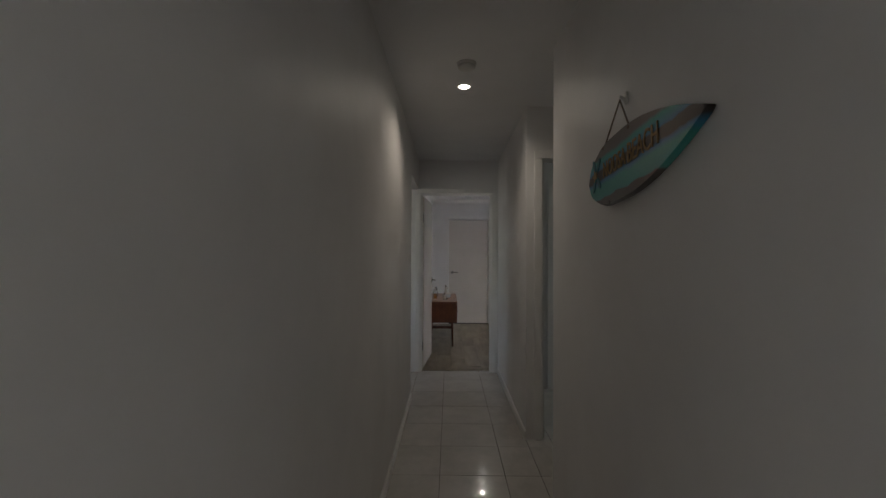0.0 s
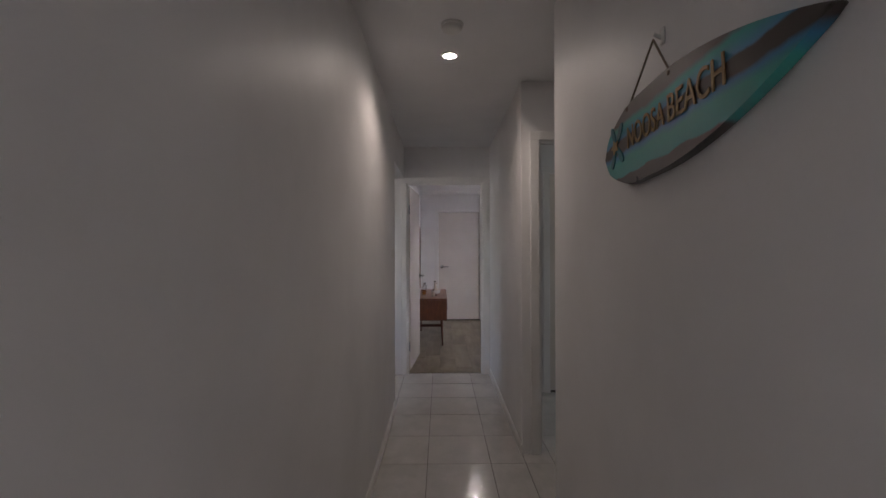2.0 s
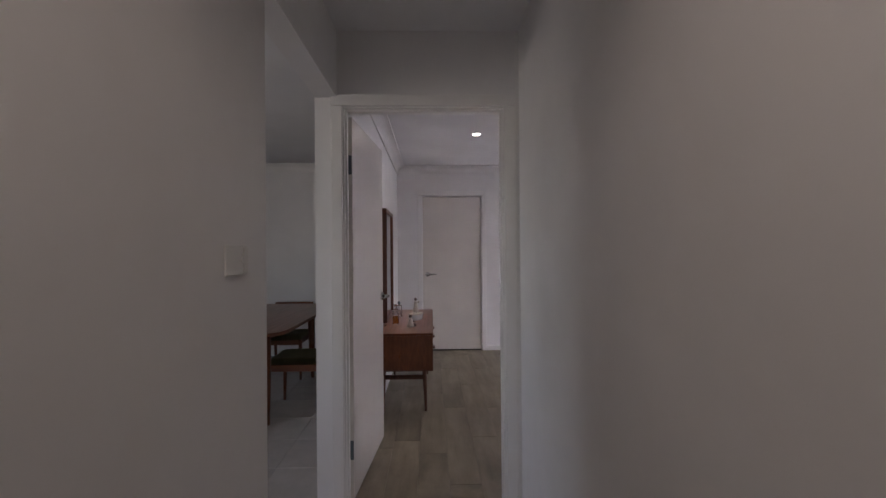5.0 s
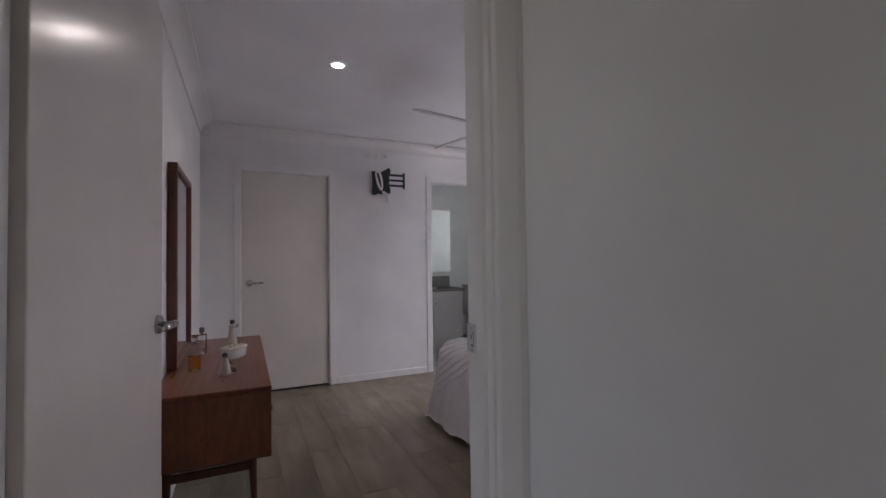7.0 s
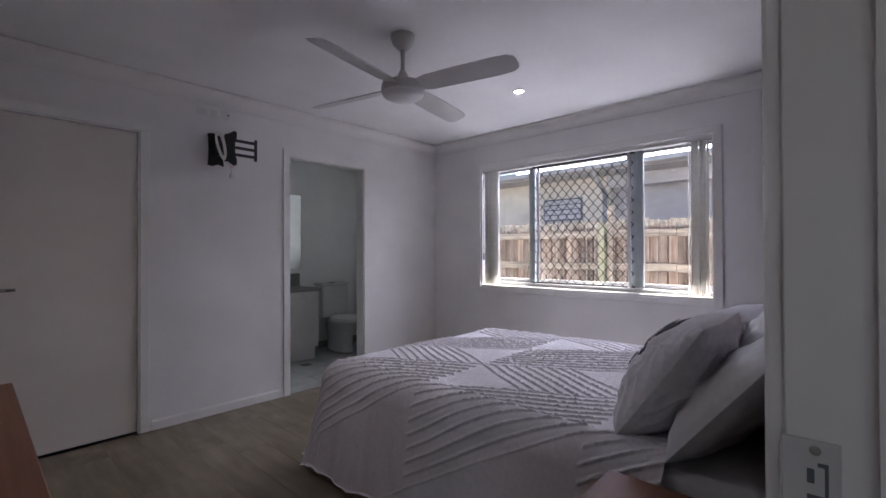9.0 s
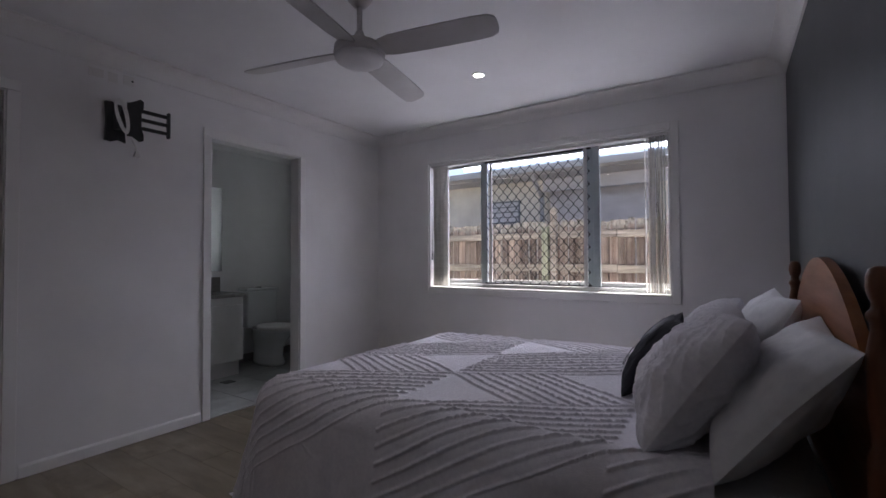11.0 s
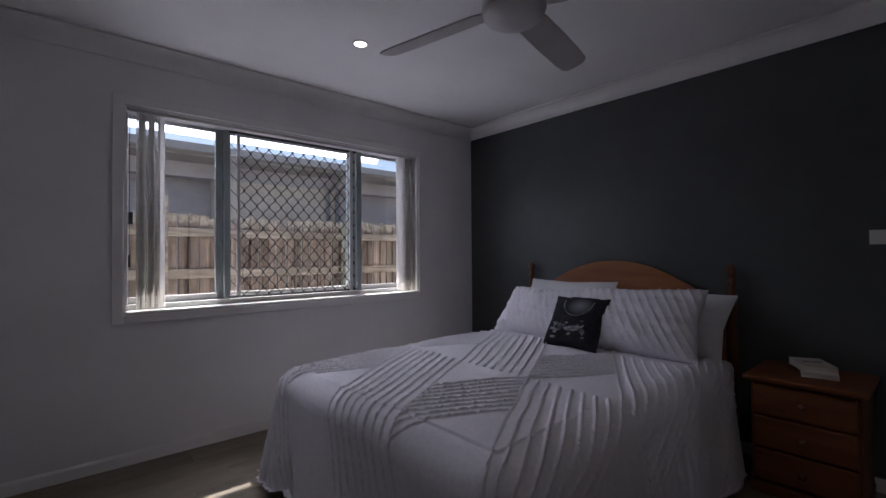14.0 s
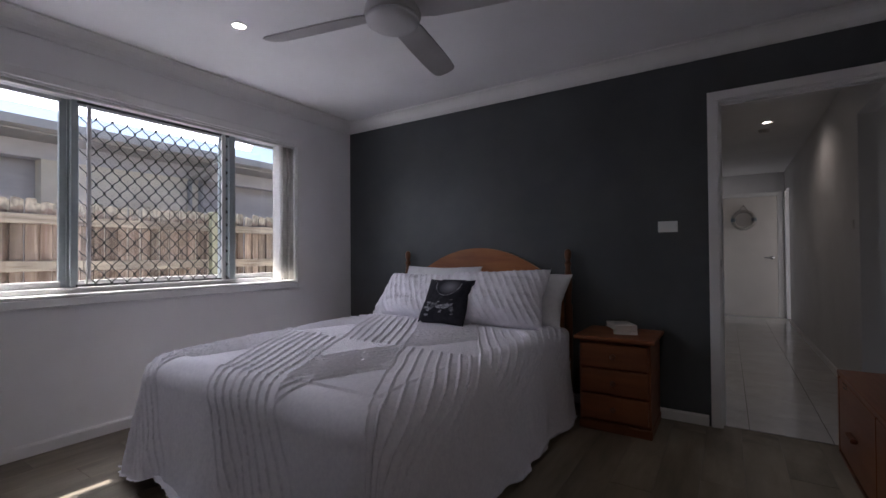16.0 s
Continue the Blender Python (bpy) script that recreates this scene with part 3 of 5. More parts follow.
for k in range(7):
    slat(.712 + .0175 * k, 86 + 4 * (k % 3), BLIND)
# end slat: its lit side is put into the paler colour
slat(.842, 78, BLINDW)
for k in range(8):
    slat(2.735 - .0158 * k, 98 + 8 * (k % 3), BLIND)
# paler again, for the lit side of this end slat
slat(2.604, 70, BLINDW, w=.06, x=R + .05)
ch = bmesh.new()
rod(ch, (R + .012, W1 - .03, 1.2), (R + .012, W1 - .03, WZ1 - .05), .0018)
rod(ch, (R + .012, W1 - .03, 1.13), (R + .012, W1 - .03, 1.2), .007, .006)
part("cord", ch, BLACKM, blind, "cord with a dark weight")
for y_, z_ in ((.765, 1.52), (2.757, 1.42)):
    lt_ = cube(bmesh.new(), XF - .004, y_ - .011, z_ - .038, XF + .010, y_ + .011, z_ + .038, .004, 2)
    cube(lt_, XF - .020, y_ - .006, z_ - .012, XF - .003, y_ + .006, z_ + .020, .003)
    part("latch", lt_, BLACKM, win, "black sash latch")

bwin = thing("window_2", "small bathroom window with closed pale vertical blinds", "window", kind="structure")
for y0, y1, z0, z1 in ((3.85, 4.5, 1.17, 1.21), (3.85, 4.5, 2.01, 2.05), (3.85, 3.88, 1.21, 2.01), (4.47, 4.5, 1.21, 2.01)):
    part("window_frame", box(R + .1, y0, z0, R + .16, y1, z1), ALUW, bwin)
bp = part("pane", box(R + .12, 3.88, 1.21, R + .124, 4.47, 2.01), GLASS, bwin)
bp.visible_shadow = False
part("window_sill", box(R - .01, 3.84, 1.155, R + .1, 4.51, 1.172, .003), TRIM, bwin)
for k in range(7):
    slat(3.90 + .088 * k, 30 if k < 4 else 62, BLINDW, 1.19, 2.02, .089, R + .05, bwin)
# ---------- outside ----------
link("ground", box(-150, -150, -.40, 150, 150, -.25), SOIL, kind="structure")
link("eave", box(R + .215, -2.5, 2.36, 4.66, 6.0, 2.44), FASCIA, kind="structure")
link("roof", box(-5.4, -6.6, 2.56, 4.66, 6.0, 2.66), ROOF, kind="structure")
link("wall_outer", box(R + .01, -6.0, -.25, R + .21, -2.01, 2.54), RENDER, kind="structure")

FX = 5.9
fence = thing("paling_fence", "weathered timber paling fence with mossy rails", "fence")
for z0, z1 in ((1.40, 1.492), (.948, 1.05), (.30, .39)):
    fr = bmesh.new()
    for k in range(6):
        cube(fr, FX - .075, -7.2 + k * 2.9, z0 + .008 * (k % 2), FX - .012, -7.2 + k * 2.9 + 2.895, z1 + .008 * (k % 2), .006)
    part("rail", fr, RAILW, fence, "pale weathered fence rail")
rnd = random.Random(4)
pal_mes = []
for k in range(6):
    s_ = rnd.uniform(-.006, .006)
    w_ = .046 + rnd.uniform(-.004, .004)
    pb = prism([(-w_, 0), (w_, 0), (w_ - .002, .985 + s_), (w_ - .02 - s_, 1.0), (-w_ + .012 + s_, .997 - s_), (-w_ + .001, .99 - s_)], "x", -.009, .009)
    pm = bpy.data.meshes.new("paling")
    pb.to_mesh(pm)
    pm.materials.append(PALING)
    pal_mes.append(pm)
y = -5.2
while y < 9.0:
    o = new("paling", pal_mes[rnd.randrange(6)])
    o.parent = fence
    o.matrix_basis = pose(FX + rnd.uniform(-.006, .014), y, -.24, rnd.uniform(-.6, .6), 0, rnd.uniform(-4, 4)) @ Matrix.Diagonal((1, 1, 1.882 + rnd.uniform(-.022, .022), 1))
    y += .099 + rnd.uniform(0, .012)
y = -5.2
while y < 9.0:
    o = new("paling", pal_mes[rnd.randrange(6)])
    o.parent = fence
    o.matrix_basis = pose(FX + .042, y + .05, -.24) @ Matrix.Diagonal((1, .9, 1.85 + rnd.uniform(-.02, .02), 1))
    y += .205

for py_, w_, top_, m_, lab in ((2.285, .075, 1.82, RAILW, "tall pale square garden post by the fence"), (2.405, .085, 1.57, POSTP, "short green-tinted treated pine post by the fence"),
                               (.065, .075, 1.82, RAILW, "tall pale square garden post by the fence"), (.19, .085, 1.64, POSTP, "short green-tinted treated pine post by the fence")):
    p_ = thing("garden_post", lab, "post", "posts beside the fence", (5.775, py_, -.25))
    part("shaft", box(-w_ / 2, -w_ / 2, 0, w_ / 2, w_ / 2, top_ + .25, .006), m_, p_)
    if w_ < .08:
        part("cap_bracket", box(-.03, -.012, top_ + .16, .0, .05, top_ + .19, .003), m_, p_)
wires = thing("trellis_wire", "thin sagging wires strung between garden posts", "wire")
for k in range(4):
    z = 1.46 - .11 * k
    part("wire", tube([(5.735, 2.28, z), (5.735, 1.75, z - .02), (5.735, 1.2, z - .028), (5.735, .6, z - .02), (5.735, .07, z)], .0011, 5), SILV, wires)

house = thing("neighbour_house", "cream rendered single-storey house with grey fascia", "house")
hw = bmesh.new()
NX = 8.0
for y0, y1 in ((-9, -2.9), (-.83, 1.27), (3.2, 12)):
    cube(hw, NX, y0, -.25, NX + .25, y1, 2.62)
part("wall", hw, RENDER, house, "cream rendered wall")
# the recess shade is carried by the grey of wall and lintel
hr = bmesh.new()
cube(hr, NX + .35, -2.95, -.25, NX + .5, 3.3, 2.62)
part("recessed_wall", hr, SHADEW, house, "wall set back under the eave, shade in its grey")
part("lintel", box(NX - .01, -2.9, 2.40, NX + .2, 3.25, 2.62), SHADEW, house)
part("gutter", prism([(7.30, 2.66), (7.36, 2.64), (7.44, 2.64), (7.44, 2.77), (7.31, 2.77)], "y", -9, 12), FASCIA, house, "grey steel gutter")
part("soffit", box(7.44, -9, 2.62, NX + .6, 12, 2.66), FASCIA, house)
part("roof", prism([(7.40, 2.70), (12.0, 3.55), (12.0, 3.45), (7.40, 2.66)], "y", -9, 12), ROOF, house, "low-pitched grey steel roof")
for y0, y1 in ((3.72, 4.56), (-4.2, -3.2)):
    nw = part("window", box(NX - .02, y0, 1.83, NX + .01, y1, 2.27, .004), SILV, house, "dark louvre window")
    part("window_sill", box(NX - .05, y0 - .03, 1.78, NX, y1 + .03, 1.828), FASCIA, nw)
    for k in range(4):
        part("louvre", box(NX - .032, y0 + .03, 1.86 + .1 * k, NX - .021, y1 - .03, 1.94 + .1 * k), SHADEW, nw)
part("downpipe", rod(rod(bmesh.new(), (NX - .05, 3.26, -.2), (NX - .05, 3.26, 2.3), .04), (NX - .05, 3.26, 2.3), (7.42, 3.26, 2.64), .04), FASCIA, house, "grey downpipe", True)
for y_, sp in ((-.62, .0), (-.80, .12)):
    part("downpipe", rod(rod(bmesh.new(), (NX - .05, y_, -.2), (NX - .05, y_, 2.36), .035), (NX - .05, y_, 2.36), (7.42, y_ - .14, 2.64), .035), FASCIA, house, "grey downpipe", True)
ant = thing("roof_antenna", "thin metal television antenna on the neighbour's roof", "antenna")
part("mast", rod(bmesh.new(), (10.5, 4.35, 3.2), (10.5, 4.35, 3.98), .018), SILV, ant)
part("boom", rod(bmesh.new(), (10.5, 4.0, 3.75), (10.5, 4.55, 4.0), .014), SILV, ant)
for k in range(5):
    part("element", rod(bmesh.new(), (10.3, 4.05 + .11 * k, 3.77 + .05 * k), (10.7, 4.05 + .11 * k, 3.77 + .05 * k), .008, n=6), SILV, ant)
part("dish", lathe([(.02, 0), (.18, .03), (.30, .09), (.31, .09), (.19, .02), (.02, -.02)], 18, at=(10.4, 4.85, 3.55)), SILV, ant, "small grey dish", True)

# ---------- ceiling lights and fan ----------


def downlight(at, watts, col, group, blend=.7, size=112):
    d = thing("downlight", "round recessed ceiling downlight, lit warm white", "ceiling light", group, at)
    part("trim_ring", lathe([(.034, -.001), (.036, -.008), (.046, -.006), (.048, -.0005)], 28), PLASTIC, d, "white trim ring", True)
    part("lens", lathe([(.004, -.0035), (.033, -.0035), (.033, -.0015)], 24), LAMP, d, "glowing lens")
    sp = bpy.data.lights.new("downlight_beam", "SPOT")
    sp.energy, sp.color, sp.spot_size, sp.spot_blend, sp.shadow_soft_size = watts, col, radians(size), blend, .03
    o = new("downlight_beam", sp)
    o.location = (at[0], at[1], at[2] - .02)


downlight((.014, -2.31, H), SPOT_HALL, (1, .85, .73), "hall downlights", .6, 150)
downlight((.472, 1.84, H), SPOT_BED, (1, .93, .88), "bedroom downlights", .9, 150)
downlight((2.715, 1.76, H), SPOT_BED, (1, .93, .88), "bedroom downlights", .9, 150)

smoke = thing("smoke_alarm", "small round white smoke alarm on the hall ceiling", "smoke alarm", at=(.018, -2.645, H))
part("base", lathe([(.055, -.001), (.055, -.012), (.05, -.014)], 28), PLASTIC, smoke, smooth=True)
part("cover", lathe([(.048, -.014), (.048, -.028), (.036, -.036), (.01, -.037)], 28), PLASTIC, smoke, smooth=True)

fan = thing("ceiling_fan", "white four-blade ceiling fan with a round light, at rest", "ceiling fan", at=(1.56, 1.775, H))
part("canopy", lathe([(.068, 0), (.068, -.012), (.058, -.045), (.03, -.075), (.018, -.08)], 28), FANW, fan, smooth=True)
part("stem", lathe([(.013, -.075), (.013, -.225)], 14), FANW, fan, smooth=True)
part("yoke", lathe([(.016, -.195), (.026, -.215), (.036, -.245), (.040, -.26)], 20), FANW, fan, smooth=True)
part("motor", lathe([(.04, -.255), (.098, -.262), (.118, -.275), (.122, -.305), (.118, -.318), (.10, -.322)], 32), FANW, fan, smooth=True)
part("light_shade", lathe([(.117, -.320), (.112, -.337), (.088, -.352), (.05, -.360), (.01, -.362)], 32), OPAL, fan, "opal light cover, unlit", True)
for k in range(4):
    bl = []
    for r, hw in ((.115, .048), (.17, .062), (.35, .066), (.56, .066), (.635, .062), (.665, .045), (.672, .02)):
        bl.append((r, hw))
    outline = bl + [(r, -w) for r, w in reversed(bl)]
    b = part("blade", prism(outline, "z", -.0035, .0035, bevel=.0015), FANW, fan)
    b.matrix_basis = pose(0, 0, -.290, 0, 0, 12.5 + 90 * k) @ pose(0, 0, 0, -16, 0, 0)

# ---------- bedroom: bed ----------
bed = thing("double_bed", "timber double bed with an arched honey pine headboard", "bed")
BX0, BX1, BY0, BY1, BT = 1.31, 2.84, .11, 2.09, .595
for px in (1.345, 2.813):
    prof = [(.030, 0), (.030, .70), (.027, .72), (.019, .735), (.024, .78), (.029, .86), (.027, .93), (.018, .985), (.020, 1.0), (.025, 1.01), (.025, 1.02), (.017, 1.03),
            (.016, 1.045), (.021, 1.055), (.025, 1.075), (.024, 1.10), (.019, 1.115), (.008, 1.122)]
    part("bed_post", lathe(prof, 18, at=(px, .052, 0)), PINED, bed, "dark turned post with a finial", True)
arch = [(1.375, .42)]
cx, half = 2.079, .70
for k in range(41):
    u = -1 + k / 20
    z = .80 + .34 * max(0, math.cos(u * math.pi / 2)) ** .72 * (1 - .0 * u) if abs(u) < .999 else .80
    if abs(u) > .80:
        z = min(z, .93) - .0
    arch.append((cx + half * u, z))
arch.append((2.783, .42))
part("headboard", prism(arch, "y", .036, .064, bevel=.006), PINE, bed, "arched honey pine headboard panel")
for x0, x1 in ((BX0 + .01, BX0 + .04), (BX1 - .04, BX1 - .01)):
    part("side_rail", box(x0, .08, .20, x1, BY1 - .02, .34, .004), PINE, bed)
part("foot_rail", box(BX0 + .03, BY1 - .05, .20, BX1 - .03, BY1 - .02, .34, .004), PINE, bed)
for x in (BX0 + .05, BX1 - .05):
    part("leg", box(x - .03, BY1 - .09, 0, x + .03, BY1 - .03, .26, .004), PINED, bed)
mat_ob = thing("mattress", "thick mattress on the double bed beneath the coverlet", "mattress")
part("body", box(BX0, BY0, .30, BX1, BY1, BT - .03, .05, 4), LINEN, mat_ob, smooth=True)
val = thing("bed_valance", "dusty pink fabric valance hanging round the bed base", "valance")


def valance_side(fn):
    part("panel", sheet(fn, 120, 6), PINKL, val, smooth=True)


valance_side(lambda u, v: (BX0 + u * (BX1 - .02 - BX0), BY1 + .10 + .012 * math.sin(u * 90), .03 + .31 * v))
valance_side(lambda u, v: (BX0 - .012 - .010 * math.sin(u * 110), BY0 + .1 + u * (BY1 - BY0 - .1), .03 + .31 * v))
valance_side(lambda u, v: (BX1 + .012 + .010 * math.sin(u * 110), BY0 + .1 + u * (BY1 - BY0 - .1), .03 + .31 * v))

CX, CY, SIDE = 1.80, 1.407, .46                # a node of the patchwork and the side of its triangles


def ridge(x, y):
    """Height of the tufted ridges at a spot of the spread-out coverlet: slanting strips of long ridges alternate with
    blocks of crosswise ridges between two plain triangles."""
    row = SIDE * math.sqrt(3) / 2
    v = (CY - y) / row
    u = (x - CX) / SIDE - v / 2
    i, j = math.floor(u), max(math.floor(v / 2), -1)
    fu, fv = u - i, v - 2 * j

    def bump(d, w=.0052):
        e = abs((d * 8 + .5) % 1 - .5) / 8 * row
        return math.exp(-(e / w) ** 2)
    side = min(max((BX0 + .01 - x) / .28, 0), 1)
    foot = min(max((y - BY1 - .06) / .2, 0), 1)
    hgt = 0.0
    if (i + j) % 2 == 0:
        hgt = bump(fu) * (1 - .45 * side)
    elif .98 < fu + fv < 2.02:
        hgt = bump(fu + fv) * (1 - max(side, foot))
    tuft = noise.noise(Vector((x * 62, y * 62, 1))) + .5 * noise.noise(Vector((x * 130, y * 130, 4)))
    worn = 1 - .25 * foot
    return hgt * worn * (.86 + .6 * tuft)


def coverlet():
    x0, x1, y0, y1 = BX0 - .05, BX1 + .07, BY0 + .25, BY1 + .12
    drop, rad = .60, .125
    ux0, ux1, uy1 = x0 - drop, x1 + drop, y1 + drop
    nx, ny = 720, 650
    bm = bmesh.new()

    def fold(s):
        """How far out and down a strip of cloth goes past an edge."""
        if s <= 0:
            return 0.0, 0.0
        q = rad * math.pi / 2
        if s < q:
            t = s / rad
            return rad * math.sin(t), rad * (1 - math.cos(t))
        return rad, rad + (s - q)
    grid = []
    for i in range(nx + 1):
        row = []
        for j in range(ny + 1):
            x, y = ux0 + (ux1 - ux0) * i / nx, y0 + (uy1 - y0) * j / ny
            sx = max(x0 + rad - x, x - (x1 - rad), 0)
            sy = max(y - (y1 - rad), 0)
            sgn = -1 if x < (x0 + x1) / 2 else 1
            n = noise.noise(Vector((x * 2.2, y * 2.2, 3)))
            hg = ridge(x + .007 * noise.noise(Vector((x * 3, y * 6, 7))), y + .006 * noise.noise(Vector((x * 6, y * 3, 9))))
            sag = .018 * min(max((y - 1.15) / (y1 - 1.15), 0), 1) ** 2 - .012
            if sx <= 0 and sy <= 0:
                px, py_, pz = x, y, BT - sag + .012 * n + .010 * math.sin(x * 3) * math.sin(y * 2.2)
                nv = Vector((0, 0, 1))
            else:
                s = max(sx, sy)
                out, down = fold(s)
                d = Vector((sgn * sx, sy, 0)).normalized()
                along = y if sx > sy else x
                corner = min(sx, sy) / max(sx, sy, 1e-6)
                deep = max(0, (down - rad) / drop)
                crease = noise.noise(Vector((along * 9, s * 3.5, 5))) + .5 * noise.noise(Vector((along * 24, s * 9, 8)))
                wave = math.sin(along * 15 + 3 * n) * .014 * deep + math.sin(along * 37 + 5 * n) * .006 * deep + .007 * crease * min(1, .3 + 1.5 * deep)
                flare = (.10 * max(d.y, 0) + .07 * max(-d.x, 0) + .04 * max(d.x, 0) + .02 * corner) * deep
                bx = min(max(x, x0 + rad), x1 - rad)
                by = min(y, y1 - rad)
                px, py_ = bx + d.x * (out + flare + wave), by + d.y * (out + flare + wave)
                pz = BT - sag * (1 - deep) - min(down, BT - .035 - .015 * math.sin(along * 9) - .085 * max(0, 1 - abs(x - 2.52) / .24) * (sy > sx)) + .012 * n * (1 - deep)
                up = max(0, 1 - s / (rad * 1.57))
                nv = (d * (1 - up) + Vector((0, 0, up))).normalized()
            row.append(bm.verts.new(Vector((px, py_, pz)) + nv * .0112 * hg))
        grid.append(row)
    for i in range(nx):
        for j in range(ny):
            bm.faces.new((grid[i][j], grid[i + 1][j], grid[i + 1][j + 1], grid[i][j + 1]))
    return bm


cov = thing("coverlet", "white tufted chenille coverlet with striped patchwork, draped over the bed", "bedspread")
part("cloth", coverlet(), COVER, cov, smooth=True)


def pillow(name, label, m, w, h, d, at, rx, rz=0.0, stripes=0.0, ry=0.0, flange=0.0):
    """A stuffed pillow that stands on its long edge and leans back."""
    pl = thing(name, label, "cushion" if "cushion" in name else "pillow", "pillows on the bed")
    pl.matrix_basis = pose(*at, 0, 0, rz) @ pose(0, 0, 0, rx, ry, 0)
    for s in (1, -1):
        def fn(u, v, s=s):
            a, b = 2 * u - 1, 2 * v - 1
            fat = (max(0, 1 - abs(a) ** 2.6) * max(0, 1 - abs(b) ** 2.6)) ** .55 * (1.16 - .34 * v)
            pin = 1 - .09 * (1 - abs(b)) * abs(a) ** 3
            pin2 = 1 - .10 * (1 - abs(a)) * abs(b) ** 3
            n = noise.noise(Vector((a * 2.3 + at[0] * 9, b * 2.3, s * 3))) + .45 * noise.noise(Vector((a * 7 + at[0] * 9, b * 4, s * 5)))
            r = 0.0
            if stripes:
                q = a * w / 2 * math.cos(stripes) + b * h / 2 * math.sin(stripes)
                k = abs((q / .045 + .5) % 1 - .5) * .045
                r = math.exp(-(k / .0085) ** 2) * .009 * (.8 + .5 * noise.noise(Vector((a * 25, b * 20, 6))))
            return (a * w / 2 * pin, s * (fat * d / 2 * (1 + .22 * n) + r * (fat > .02)), h / 2 + b * h / 2 * pin2)
        part("front" if s > 0 else "back", sheet(fn, *((160, 100) if stripes else (72, 56))), m, pl, smooth=True)
    return pl


pillow("pillow", "plain white cotton pillow leaning on the headboard", LINEN, .74, .45, .19, (1.68, .35, .585), 38, -2)
pillow("pillow", "plain white cotton pillow leaning on the headboard", LINEN, .72, .45, .19, (2.37, .33, .59), 27, 2)
pillow("pillow_sham", "white tufted chenille sham with diagonal ridges", COVER, .77, .46, .24, (1.755, .545, .585), 34, 2, stripes=-.55, ry=2)
pillow("pillow_sham", "white tufted chenille sham with diagonal ridges", COVER, .74, .43, .23, (2.45, .55, .585), 37, -3, stripes=-.55)
cu = pillow("cushion", "black square cushion printed with a silver night view", BLACKF, .37, .37, .12, (2.05, .695, .60), 35, 4)


def on_cushion(x, z, lift):
    return .060 * (max(0, 1 - abs(x / .185) ** 2.6) * max(0, 1 - abs((z - .185) / .185) ** 2.6)) ** .55 * (1.16 - .34 * z / .37) * 1.12 + lift


def glow_print():
    """A pale round glow fading into black, as printed on the cloth."""
    m = surf("glow_print", (.3, .3, .3), (.3, .3, .3), .8, (30, 30, 30), .2, 500, spec=.2)
    nt = m.node_tree
    tc = nt.nodes.new("ShaderNodeTexCoord")
    g = nt.nodes.new("ShaderNodeTexGradient")
    g.gradient_type = "SPHERICAL"
    mp = nt.nodes.new("ShaderNodeMapping")
    mp.inputs["Location"].default_value = (.35, 0, -3.85)
    mp.inputs["Scale"].default_value = (11, 0, 14)
    nt.links.new(tc.outputs["Object"], mp.inputs[0])
    nt.links.new(mp.outputs[0], g.inputs[0])
    r = nt.nodes.new("ShaderNodeValToRGB")
    r.color_ramp.elements[0].color, r.color_ramp.elements[1].color = (.024, .024, .032, 1), (.22, .215, .24, 1)
    r.color_ramp.elements[1].position = .9
    nt.links.new(g.outputs[0], r.inputs[0])
    nt.links.new(r.outputs[0], nt.nodes["Principled BSDF"].inputs["Base Color"])
    return m


def glow_sheet(u, v):
    x, z = -.125 + .19 * u, .20 + .155 * v
    return (x, on_cushion(x, z, .003), z)


part("printed_glow", sheet(glow_sheet, 24, 20), glow_print(), cu, "pale printed glow", True)
pr = bmesh.new()
rr = random.Random(9)
for k in range(64):
    x, z = rr.uniform(-.11, .115), .105 + rr.gauss(0, .022)
    w_, h_ = rr.uniform(.003, .017), rr.uniform(.002, .008)
    if k % 4 == 0:
        w_, h_ = h_ * .6, w_
    yy = on_cushion(x, z, .004)
    cube(pr, x - w_, yy, z - h_, x + w_, yy + .0008, z + h_)
tagged(part("printed_lights", pr, PRINT, cu, "scattered silver printed shapes"), kind="stuff")
arc = []
for k in range(25):
    t = math.pi * (1.0 + k / 24)
    x, z = -.01 + .098 * math.cos(t), .315 + .115 * math.sin(t)
    arc.append((x, on_cushion(x, z, .004), z))
part("printed_arc", tube(arc, .0022), PRINT, cu, "thin silver printed arc")

# ---------- bedroom: nightstand and books ----------
ns = thing("nightstand", "honey pine bedside table with three drawers", "nightstand", at=(.955, .03, 0))
part("body", box(-.205, .0, .05, .205, .40, .555, .004), PINE_SHADE, ns)
part("top", box(-.232, -.005, .555, .232, .445, .58, .008, 3), PINE_SHADE, ns, smooth=False)
part("plinth", box(-.21, .005, 0, .21, .41, .055, .005), PINE_SHADE, ns)
for k in range(3):
    z0 = .075 + .158 * k
    dr = part("drawer", box(-.192, .40, z0, .192, .42, z0 + .148, .006, 2), PINE_SHADE, ns)
    part("knob", lathe([(.006, 0), (.007, .012), (.015, .02), (.016, .027), (.008, .033)], 14), PINED, dr, "turned wooden knob", True).matrix_basis = pose(0, .419, z0 + .075, -90, 0, 0)
